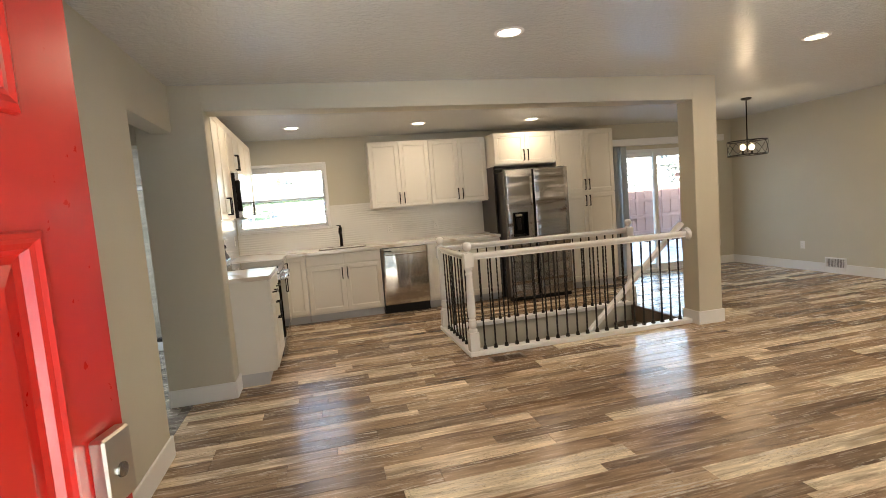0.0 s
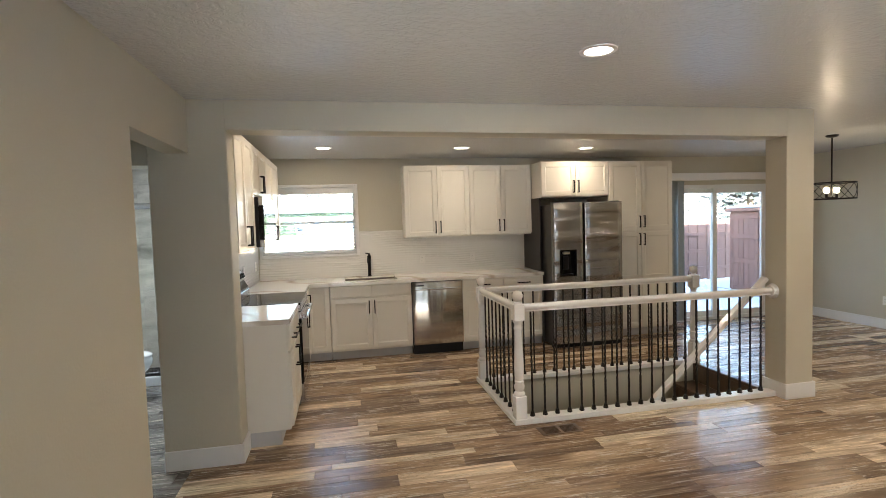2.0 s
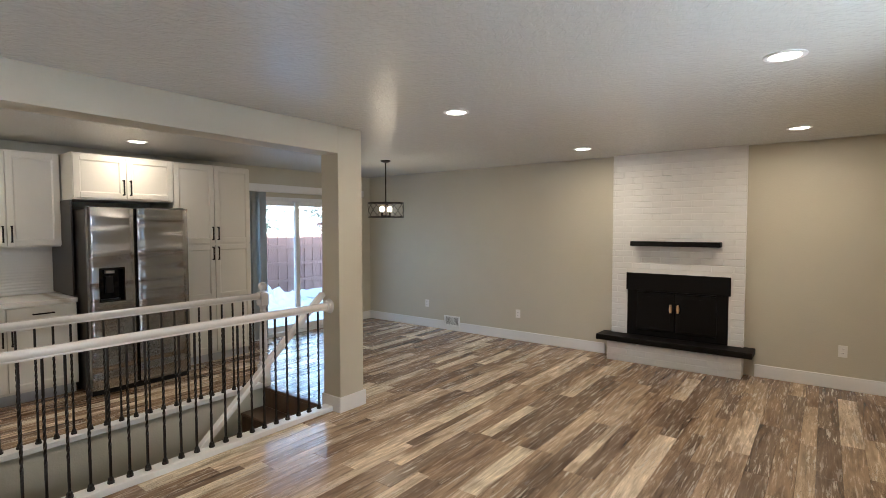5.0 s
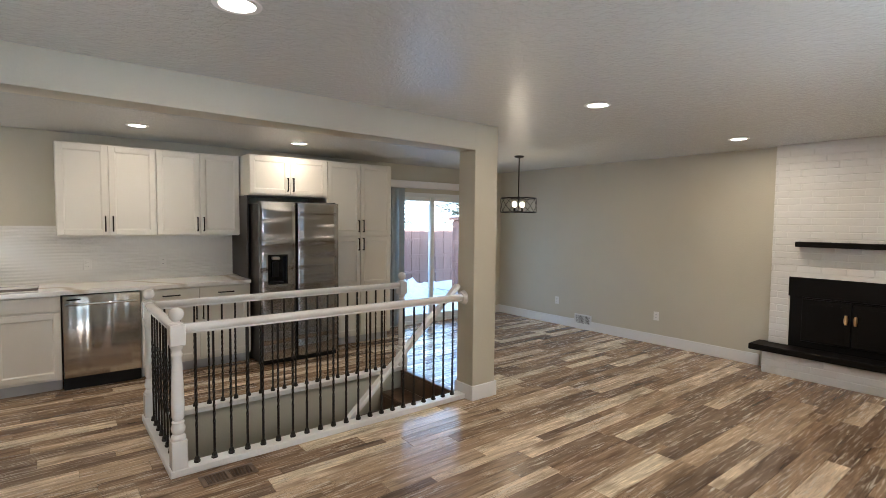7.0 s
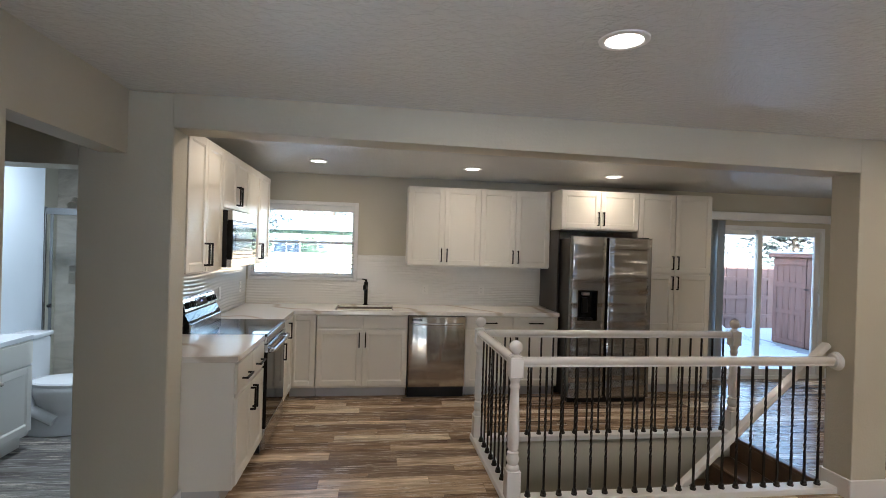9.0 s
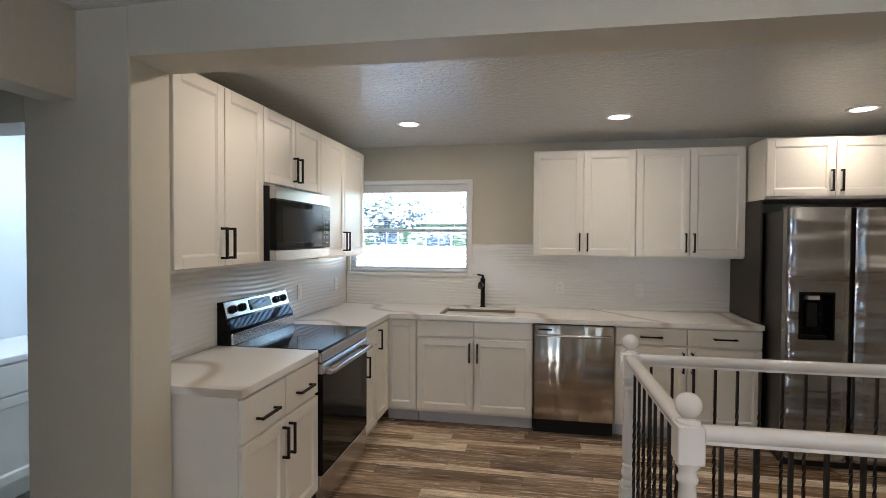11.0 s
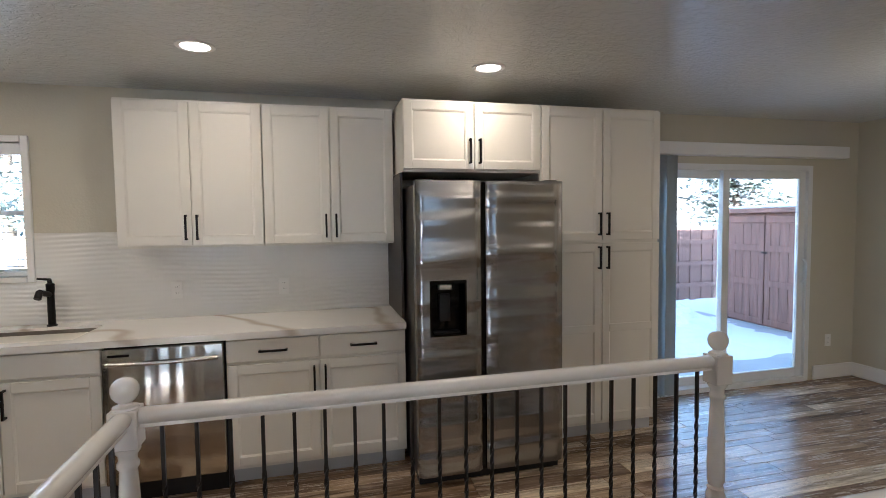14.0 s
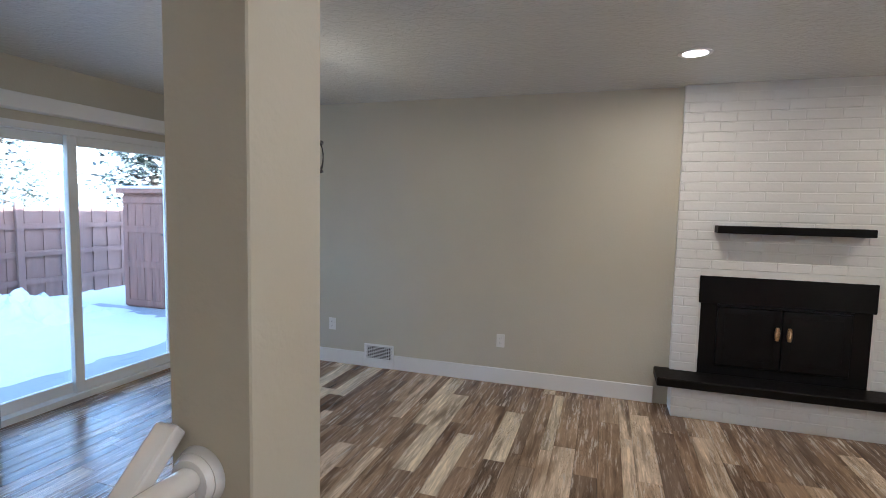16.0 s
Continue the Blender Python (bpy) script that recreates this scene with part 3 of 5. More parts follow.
def front(parent, kind, x, z, w, h, handle=None, mid=()):
    """A door or drawer front at local x, z; handle: its place on the front."""
    o = shaker_door(parent, x, z, w, h, mid) if kind == "door" else part("drawer", slab_front(w, h), M_CAB, parent, m=pose(x, 0, z))
    if handle:
        add_handle(o, handle[0], handle[1], kind == "door")
    return o


def cabinet(name, label, m, w, depth, z0, z1, fronts, toe=0.0, group=""):
    """Cabinet box behind its fronts; fronts: (kind, x, z, w, h, handle, mid)."""
    t = thing(name, label, "cabinet", m, group)
    part("body", box(bmesh.new(), 0.0008, w - 0.0008, 0.0005, depth, z0 + toe, z1, 0.0012), M_CAB, t)
    if toe:
        part("toe_kick", boxes((0.002, w - 0.002, 0.07, depth - 0.01, z0, z0 + toe)), M_TOE, t, "grey recessed toe kick")
    for f in fronts:
        front(t, *f)
    return t


BASE_Y, UP_Y = 6.425, 6.755      # carcass fronts; the doors stand 20 mm proud
BD, UD = BACK - BASE_Y - 0.004, BACK - UP_Y - 0.004
TOE, TOP = 0.105, 0.878
DH, DRW = 0.60, 0.15             # door and drawer heights


def at_back(x, y=BASE_Y):
    return pose(x, y, 0)


def at_left(y, x=-0.455):
    return Matrix.Translation((x, y, 0)) @ TURN_X


HI, LO = 0.105, 0.115


def pair(w, z, h, handle_z, mid=()):
    d = w / 2
    return [("door", 0.0, z, d, h, (d - 0.032, handle_z), mid), ("door", d, z, d, h, (0.032, handle_z), mid)]


cabinet("base_cabinet", "white shaker corner filler cabinet under the quartz counter", at_back(-0.475), 0.265, BD, 0, TOP, [("door", 0.0, 0.125, 0.265, 0.745, None, ())], TOE)
cabinet("sink_cabinet", "white shaker sink base cabinet with two doors", at_back(-0.205), 0.948, BD, 0, TOP,
        pair(0.948, 0.125, DH, DH - 0.11) + [("drawer", 0.0, 0.735, 0.474, 0.135, None, ()), ("drawer", 0.474, 0.735, 0.474, 0.135, None, ())], TOE)
cabinet("base_cabinet", "white shaker base cabinet with two drawers above two doors", at_back(1.368), 1.04, BD, 0, TOP,
        pair(1.04, 0.125, DH, DH - 0.11) + [("drawer", 0.0, 0.735, 0.52, 0.135, (0.26, 0.068), ()), ("drawer", 0.52, 0.735, 0.52, 0.135, (0.26, 0.068), ())], TOE)
LD = -0.455 - LEFT_K - 0.004
cabinet("base_cabinet", "white shaker base cabinet beside the range, two drawers above two doors", at_left(4.245), 0.745, LD, 0, TOP,
        pair(0.745, 0.125, 0.545, 0.545 - 0.11) + [("drawer", 0.0, 0.68, 0.3725, 0.19, (0.186, 0.078), ()), ("drawer", 0.3725, 0.68, 0.3725, 0.19, (0.186, 0.078), ())], TOE)
cabinet("base_cabinet", "narrow white shaker base cabinet with one drawer and one door", at_left(5.765), 0.285, LD, 0, TOP,
        [("door", 0.0, 0.125, 0.285, DH, (0.035, DH - 0.11), ()), ("drawer", 0.0, 0.735, 0.285, 0.135, None, ())], TOE)
cabinet("base_cabinet", "narrow white shaker cabinet with one tall door in the corner", at_left(6.052), 0.30, LD, 0, TOP,
        [("door", 0.0, 0.125, 0.30, 0.745, (0.035, 0.745 - 0.11), ())], TOE)

UB, UT = 1.392, 2.292
for ux, w in ((0.735, 0.832), (1.569, 0.832)):
    cabinet("wall_cabinet", "white shaker wall cabinet with two doors and black pulls", at_back(ux, UP_Y), w, UD, UB, UT, pair(w, UB + 0.01, UT - UB - 0.02, LO), group="wall cabinets")
XU = -0.768
UDL = XU - LEFT_K - 0.004
cabinet("wall_cabinet", "white shaker wall cabinet with two doors beside the microwave", at_left(4.245, XU), 0.72, UDL, UB, UT, pair(0.72, UB + 0.01, UT - UB - 0.02, LO), group="wall cabinets")
cabinet("wall_cabinet", "short white shaker wall cabinet above the microwave", at_left(4.968, XU), 0.762, UDL, 1.845, UT, pair(0.762, 1.855, UT - 1.865, LO), group="wall cabinets")
cabinet("wall_cabinet", "white shaker corner wall cabinet with two doors by the window", at_left(5.733, XU), 0.91, UDL, UB, UT, pair(0.91, UB + 0.01, UT - UB - 0.02, LO), group="wall cabinets")
cabinet("wall_cabinet", "short deep white shaker cabinet above the fridge", at_back(2.415, 6.445), 0.915, BACK - 6.449, 1.845, UT, pair(0.915, 1.86, UT - 1.87, LO), group="wall cabinets")
cabinet("pantry_cabinet", "tall white shaker pantry cabinet with four doors", at_back(3.335, 6.445), 0.905, BACK - 6.449, 0, UT,
        pair(0.905, 0.125, 1.25, 1.25 - 0.10, (0.66,)) + pair(0.905, 1.39, UT - 1.40, LO), TOE)
solid("filler_panel", boxes((2.397, 2.413, 6.46, BACK - 0.004, 0.93, 1.84)), M_STEEL_DARK, "dark side panel beside the fridge", "panel")

# countertop with the sink cut out, in an L
CT0, CT1 = 0.879, 0.917
SKX0, SKX1, SKY0, SKY1 = -0.03, 0.59, 6.475, 6.895
ct = thing("countertop", "white quartz countertop with beige veins and an undermount sink cutout", "countertop")
for sb in ((-0.433, SKX0, 6.383, BACK - 0.012, CT0, CT1), (SKX0, SKX1, 6.383, SKY0, CT0, CT1), (SKX0, SKX1, SKY1, BACK - 0.012, CT0, CT1), (SKX1, 2.41, 6.383, BACK - 0.012, CT0, CT1)):
    part("slab", boxes(sb), M_QUARTZ, ct)
part("corner_slab", boxes((LEFT_K + 0.012, -0.4335, 5.758, BACK - 0.012, CT0, CT1)), M_QUARTZ, ct)
solid("countertop", boxes((LEFT_K + 0.012, -0.4335, 4.24, 4.988, CT0, CT1, 0.002)), M_QUARTZ, "white quartz countertop section with beige veins beside the range", "countertop")

sk = thing("sink", "stainless steel undermount kitchen sink", "sink")
part("bowl", boxes((SKX0 - 0.004, SKX0 + 0.004, SKY0, SKY1, 0.70, CT0 + 0.022), (SKX1 - 0.004, SKX1 + 0.004, SKY0, SKY1, 0.70, CT0 + 0.022), (SKX0 + 0.004, SKX1 - 0.004, SKY0 - 0.004, SKY0 + 0.004, 0.70, CT0 + 0.022),
                   (SKX0 + 0.004, SKX1 - 0.004, SKY1 - 0.004, SKY1 + 0.004, 0.70, CT0 + 0.022), (SKX0, SKX1, SKY0, SKY1, 0.69, 0.70)), M_SINK, sk)
part("drain", lathe(bmesh.new(), [(0.045, 0), (0.045, 0.004), (0.03, 0.002), (0.005, 0.001)], (0.28, 6.71, 0.70)), M_NICKEL, sk, smooth=True)

fc = thing("faucet", "matte black single-lever kitchen faucet", "faucet", pose(0.285, 6.955, CT1))
part("body", lathe(bmesh.new(), [(0.028, 0), (0.028, 0.008), (0.021, 0.012), (0.020, 0.21), (0.023, 0.225), (0.023, 0.262), (0.012, 0.27)], seg=20), M_BLACK, fc, smooth=True)
sp = bmesh.new()
rod(sp, (0, 0, 0.195), (-0.012, -0.10, 0.222), 0.017, 0.019)
rod(sp, (-0.012, -0.10, 0.225), (-0.014, -0.125, 0.185), 0.019, 0.020)
part("spout", sp, M_BLACK, fc, smooth=True)
lv = bmesh.new()
rod(lv, (0, 0, 0.265), (0.0, -0.01, 0.29), 0.012, 0.012)
rod(lv, (0.0, 0.005, 0.288), (-0.045, -0.05, 0.30), 0.008, 0.006)
part("lever", lv, M_BLACK, fc, smooth=True)


def backsplash(name, length, height, m, label):
    """Tile with raised wavy ridges running along it."""
    nx, nz = max(4, int(length / 0.035)), int(height / 0.0065)
    bm = bmesh.new()
    rows = []
    for j in range(nz + 1):
        z = height * j / nz
        rows.append([])
        for i in range(nx + 1):
            x = length * i / nx
            ph = z * 2 * math.pi / 0.030 + 1.7 * math.sin(x * 5.2 + z * 5.0) + 1.1 * math.sin(x * 2.3 - z * 9.0 + 1.0)
            rows[-1].append(bm.verts.new((x, -0.006 - (0.0016 + 0.0013 * math.sin(x * 3.1 + z * 11.0 + 2.0 * math.sin(x * 1.3))) * math.sin(ph), z)))
    for a, b in zip(rows, rows[1:]):
        for i in range(nx):
            bm.faces.new((a[i], a[i + 1], b[i + 1], b[i]))
    t = structure(name, bm, M_SPLASH, label, "backsplash")
    for p in t.data.polygons:
        p.use_smooth = True
    t.matrix_basis = m
    return t


backsplash("backsplash_back", 1.24, WZ0 - 0.032 - CT1, pose(LEFT_K + 0.012, BACK - 0.001, CT1), "white wave-relief tile backsplash under the window")
backsplash("backsplash_side", 2.405 - 0.176, 0.575, pose(0.176, BACK - 0.001, CT1), "white wave-relief tile backsplash behind the counter")
backsplash("backsplash_left", 2.78, 0.475, Matrix.Translation((LEFT_K + 0.001, 4.24, CT1)) @ TURN_X, "white wave-relief tile backsplash behind the range")

# ---- appliances ----
dw = thing("dishwasher", "stainless steel dishwasher under the counter", "dishwasher", pose(0.749, 6.405, 0))
part("body", boxes((0.004, 0.61, 0.02, 0.60, 0.105, 0.872)), M_PLASTIC, dw)
part("door", box(bmesh.new(), 0.004, 0.61, -0.028, 0.02, 0.12, 0.868, 0.006, 2), M_STEEL_DW, dw, smooth=True)
part("toe_kick", boxes((0.004, 0.61, 0.03, 0.08, 0.0, 0.118)), M_PLASTIC, dw, "black toe kick")
dh = bmesh.new()
for i in range(12):
    a, b = -1 + i / 6, -1 + (i + 1) / 6
    rod(dh, (0.307 + 0.275 * a, -0.042 - 0.022 * (1 - a * a), 0.79), (0.307 + 0.275 * b, -0.042 - 0.022 * (1 - b * b), 0.79), 0.011, seg=10)
for s in (-1, 1):
    rod(dh, (0.307 + 0.272 * s, -0.045, 0.79), (0.307 + 0.272 * s, -0.02, 0.79), 0.009)
part("handle", dh, M_STEEL_TRIM, dw, "curved stainless handle", smooth=True)
part("badge", boxes((0.035, 0.14, -0.0295, -0.028, 0.825, 0.838)), M_GLASS_BLACK, dw)

fr = thing("refrigerator", "stainless side-by-side refrigerator with an ice dispenser", "refrigerator", pose(2.425, 6.10, 0))
part("body", boxes((0.006, 0.895, 0.085, 0.80, 0.03, 1.745, 0.004)), M_STEEL_DARK, fr, "dark grey cabinet sides")
part("base_grille", boxes((0.01, 0.89, 0.06, 0.14, 0.005, 0.06)), M_PLASTIC, fr)


def fridge_door(a, b, hole=None):
    """A door gently bowed across its width, with rounded edges; hole: a dispenser recess."""
    bm = bmesh.new()
    n, nz = 14, 2
    zs = [0.065, 1.765] if not hole else [0.065, hole[2], hole[3], 1.765]
    xs = sorted({a + (b - a) * i / n for i in range(n + 1)} | ({hole[0], hole[1]} if hole else set()))

    def yy(x):
        u = (x - a) / (b - a)
        e = min(u, 1 - u) * (b - a)
        return 0.002 * (2 * u - 1) ** 2 + (0.018 * (1 - e / 0.018) ** 2 if e < 0.018 else 0)
    grid = [[bm.verts.new((x, yy(x), z)) for x in xs] for z in zs]
    for j in range(len(zs) - 1):
        for i in range(len(xs) - 1):
            if hole and j == 1 and hole[0] - 1e-6 <= xs[i] < hole[1] - 1e-6:
                continue
            bm.faces.new((grid[j][i], grid[j][i + 1], grid[j + 1][i + 1], grid[j + 1][i]))
    back = [[bm.verts.new((x, 0.075, z)) for x in (xs[0], xs[-1])] for z in (zs[0], zs[-1])]
    bm.faces.new([*grid[0], back[0][1], back[0][0]])
    bm.faces.new([*reversed(grid[-1]), back[1][0], back[1][1]])
    bm.faces.new([*[g[0] for g in reversed(grid)], back[0][0], back[1][0]])
    bm.faces.new([*[g[-1] for g in grid], back[1][1], back[0][1]])
    bm.faces.new((back[0][0], back[0][1], back[1][1], back[1][0]))
    return bm


DISP = (0.072, 0.288, 0.88, 1.20)
part("door", fridge_door(0.0, 0.385, DISP), M_STEEL, fr, smooth=True)
part("door", fridge_door(0.412, 0.90), M_STEEL, fr, smooth=True)
part("center_recess", boxes((0.386, 0.411, 0.03, 0.09, 0.07, 1.76)), M_GLASS_BLACK, fr, "black recessed grip channel")
for hx in (0.02, 0.80):
    part("top_hinge", boxes((hx, hx + 0.08, 0.05, 0.14, 1.746, 1.775, 0.004)), M_PLASTIC, fr)
d = part("dispenser", boxes((DISP[0], DISP[0] + 0.012, -0.002, 0.07, DISP[2], DISP[3]), (DISP[1] - 0.012, DISP[1], -0.002, 0.07, DISP[2], DISP[3]), (DISP[0] + 0.012, DISP[1] - 0.012, -0.002, 0.07, DISP[3] - 0.02, DISP[3]),
                            (DISP[0] + 0.012, DISP[1] - 0.012, -0.002, 0.07, DISP[2], DISP[2] + 0.012), (DISP[0] + 0.012, DISP[1] - 0.012, 0.06, 0.07, DISP[2] + 0.012, DISP[3] - 0.02)), M_GLASS_BLACK, fr, "black dispenser recess")
part("paddle", boxes((0.135, 0.20, 0.035, 0.058, 0.96, 1.12, 0.004)), M_PLASTIC, d)
part("nozzle", boxes((0.13, 0.205, 0.01, 0.058, 1.145, 1.176, 0.004)), M_NICKEL, d, "grey dispenser nozzle")
part("drip_tray", boxes((0.10, 0.25, 0.004, 0.058, 0.893, 0.906, 0.003)), M_PLASTIC, d)

# electric range, facing +x: local x runs along the counter
rg = thing("range", "stainless electric range with a black glass cooktop", "range", at_left(4.993, -0.43))
RW = 0.76
part("body", boxes((0.002, RW - 0.002, 0.025, 0.62, 0.02, 0.895)), M_PLASTIC, rg)
part("cooktop", box(bmesh.new(), 0.0, RW, -0.012, 0.56, 0.897, 0.919, 0.004, 2), M_GLASS_BLACK, rg, "black glass cooktop")
part("front_trim", box(bmesh.new(), 0.001, RW - 0.001, -0.016, 0.03, 0.845, 0.905, 0.005, 2), M_STEEL_TRIM, rg)
od = part("oven_door", box(bmesh.new(), 0.002, RW - 0.002, -0.018, 0.024, 0.215, 0.775, 0.004, 2), M_GLASS_BLACK, rg, "black glass oven door")
part("door_top", box(bmesh.new(), 0.002, RW - 0.002, -0.022, 0.024, 0.777, 0.838, 0.004), M_STEEL_TRIM, od)
oh = bmesh.new()
box(oh, 0.02, RW - 0.02, -0.072, -0.05, 0.775, 0.803, 0.009, 3)
for s in (0.03, RW - 0.07):
    box(oh, s, s + 0.04, -0.055, -0.02, 0.772, 0.806, 0.004)
part("handle", oh, M_STEEL_TRIM, od, "stainless bar handle", smooth=True)
part("drawer", box(bmesh.new(), 0.002, RW - 0.002, -0.016, 0.024, 0.045, 0.205, 0.005, 2), M_STEEL_TRIM, rg, "stainless storage drawer")
# sloped control panel at the back
cp = bmesh.new()
prof = [(0.545, 0.915), (0.635, 0.915), (0.635, 1.165), (0.605, 1.168), (0.575, 1.06), (0.545, 1.005)]
va = [[cp.verts.new((k, y, z)) for y, z in prof] for k in (0.0, RW)]
cp.faces.new(va[0]); cp.faces.new(list(reversed(va[1])))
for i in range(len(prof)):
    j = (i + 1) % len(prof)
    cp.faces.new((va[0][i], va[0][j], va[1][j], va[1][i]))
cpo = part("control_panel", cp, M_GLASS_BLACK, rg, "black control panel with stainless trim")
sl_m = pose(0, 0.5895, 1.115, -15.5)      # tilted plane of the controls
part("panel_face", box(bmesh.new(), 0.008, RW - 0.008, -0.006, 0.002, -0.046, 0.05, 0.002), M_STEEL_TRIM, cpo, m=sl_m)
part("lower_trim", boxes((0.0, RW, 0.532, 0.546, 0.919, 0.985, 0.003)), M_STEEL_TRIM, cpo)
part("display", boxes((0.255, 0.515, -0.009, -0.0055, -0.032, 0.036)), M_GLASS_BLACK, cpo, "black display", m=sl_m)
part("clock", boxes((0.37, 0.383, -0.0105, -0.009, -0.002, 0.012), (0.388, 0.40, -0.0105, -0.009, -0.002, 0.012)), M_CLOCK, cpo, "blue clock digits", m=sl_m)
for kx in (0.075, 0.175, 0.585, 0.68):
    kb = bmesh.new()
    rod(kb, (kx, -0.004, 0.0), (kx, -0.026, 0.0), 0.027, 0.022, 20)
    box(kb, kx - 0.005, kx + 0.005, -0.034, -0.024, -0.02, 0.02, 0.002)
    part("knob", kb, M_PLASTIC, cpo, "black knob", smooth=True, m=sl_m)

mw = thing("microwave", "black and stainless over-the-range microwave", "microwave", Matrix.Translation((-0.70, 4.972, 0)) @ TURN_X)
part("body", boxes((0.0, 0.754, 0.02, 0.364, 1.413, 1.838, 0.003)), M_PLASTIC, mw, "black casing")
part("top_grille", boxes((0.0, 0.754, -0.018, 0.02, 1.765, 1.838, 0.003)), M_STEEL_TRIM, mw)
part("bottom_trim", boxes((0.0, 0.754, -0.018, 0.02, 1.413, 1.475, 0.003)), M_STEEL_TRIM, mw)
md = part("door", boxes((0.0, 0.62, -0.022, 0.02, 1.477, 1.763, 0.004)), M_GLASS_BLACK, mw, "black glass door")
part("door_window", boxes((0.075, 0.545, -0.0235, -0.021, 1.515, 1.725, 0.001)), M_MWGLASS, md, "smoked grey glass window")
part("keypad", boxes((0.622, 0.754, -0.022, 0.02, 1.477, 1.763, 0.003)), M_GLASS_BLACK, mw, "black keypad")
kp = bmesh.new()
for i in range(3):
    for j in range(5):
        box(kp, 0.645 + i * 0.03, 0.663 + i * 0.03, -0.0228, -0.0215, 1.50 + j * 0.036, 1.518 + j * 0.036)
part("keys", kp, M_PLASTIC, mw)

bt = thing("water_bottle", "small clear plastic water bottle on the counter", "bottle", pose(-0.835, 4.284, CT1))
part("bottle_body", lathe(bmesh.new(), [(0.028, 0.0), (0.031, 0.006), (0.031, 0.04), (0.0295, 0.045), (0.031, 0.05), (0.031, 0.085), (0.0295, 0.09), (0.031, 0.095), (0.031, 0.13), (0.024, 0.155), (0.013, 0.175), (0.013, 0.19)]), M_SHOWER, bt, smooth=True)
part("cap", rod(bmesh.new(), (0, 0, 0.188), (0, 0, 0.203), 0.0145), M_PLATE, bt, "white cap", smooth=True)

# ---- stair well and railing ----
CURB = 0.045
structure("stairwell_wall", boxes((x0 - 0.10, x0, y0 - 0.1, y1 + 0.1, -2.6, -0.005), (x0, x1 + 0.02, y0 - 0.1, y0, -2.6, -0.011), (x0, x1 + 0.02, y1, y1 + 0.1, -2.6, -0.011), (x1 + 0.02, x1 + 0.12, y0 - 0.1, y1 + 0.1, -2.6, -0.21)), M_WALL,
          "greige drywall lining the stairwell", "wall")
structure("stairwell_floor", boxes((x0, x1 + 0.1, y0, y1, -2.7, -2.6)), M_TREAD, "dark landing at the foot of the stairs", "floor")
for c in ((1.205, 3.56, 4.10, 4.205), (1.205, 1.31, 4.205, 5.14), (1.205, 3.64, 5.14, 5.245)):
    solid("curb", boxes((*c, 0.0, CURB, 0.005)), M_TRIM, "white painted curb under the stair railing", "curb", "structure")
stairs = thing("stairs", "dark brown wooden stairs going down below the railing", "stairs")
RISE, RUN = 0.19, 0.235
for i in range(10):
    tx = x1 - 0.02 - i * RUN
    z = -0.012 - (i + 1) * RISE if i else -RISE
    part("tread", boxes((tx - RUN - 0.02, tx, y0 + 0.012, y1 - 0.012, -(i + 1) * RISE - 0.03, -(i + 1) * RISE, 0.008)), M_TREAD, stairs)
    part("riser", boxes((tx - 0.002, tx + 0.014, y0 + 0.012, y1 - 0.012, -(i + 1) * RISE, -i * RISE - (0.031 if i else 0.012))), M_TREAD, stairs)
part("nosing", boxes((x1 - 0.03, x1 + 0.03, y0 + 0.012, y1 - 0.012, -0.03, 0.004, 0.006)), M_TREAD, stairs)


def newel(nx, ny, base):
    t = thing("newel_post", "white turned wooden newel post with a ball top", "newel post", pose(nx, ny, base), "newel posts")
    part("base_block", box(bmesh.new(), -0.045, 0.045, -0.045, 0.045, 0.0, 0.19, 0.004), M_RAIL, t)
    part("top_block", box(bmesh.new(), -0.043, 0.043, -0.043, 0.043, 0.775, 0.905, 0.004), M_RAIL, t)
    part("shaft", lathe(bmesh.new(), [(0.040, 0.185), (0.044, 0.20), (0.040, 0.215), (0.031, 0.225), (0.040, 0.245), (0.042, 0.265), (0.034, 0.285), (0.037, 0.30), (0.028, 0.31),
                                      (0.036, 0.33), (0.038, 0.42), (0.034, 0.55), (0.029, 0.66), (0.027, 0.70), (0.034, 0.71), (0.034, 0.722), (0.028, 0.732), (0.030, 0.75), (0.040, 0.765), (0.040, 0.778)]), M_RAIL, t, smooth=True)
    part("ball", lathe(bmesh.new(), [(0.040, 0.903), (0.038, 0.912), (0.022, 0.918), (0.020, 0.924), (0.030, 0.932), (0.039, 0.945), (0.043, 0.962), (0.042, 0.976), (0.036, 0.990), (0.024, 1.001), (0.008, 1.006), (0.001, 1.0065)]), M_RAIL, t, smooth=True)
    return t


n1 = newel(1.262, 4.154, CURB - 0.015)
copy_thing(n1, pose(1.262, 5.19, CURB - 0.015))
copy_thing(n1, pose(3.595, 5.19, CURB - 0.015))


def rail_profile(bm, length):
    """Moulded handrail along x: rounded top, coved sides, flat fillet below."""
    prof = [(-0.017, -0.030), (0.017, -0.030), (0.017, -0.018), (0.024, -0.010), (0.031, 0.006), (0.030, 0.018), (0.022, 0.027), (0.010, 0.0315), (-0.010, 0.0315), (-0.022, 0.027), (-0.030, 0.018), (-0.031, 0.006), (-0.024, -0.010), (-0.017, -0.018)]
    ends = [[bm.verts.new((x, y, z)) for y, z in prof] for x in (0.0, length)]
    bm.faces.new(ends[0]); bm.faces.new(list(reversed(ends[1])))
    for i in range(len(prof)):
        j = (i + 1) % len(prof)
        bm.faces.new((ends[0][i], ends[0][j], ends[1][j], ends[1][i]))
    return bm


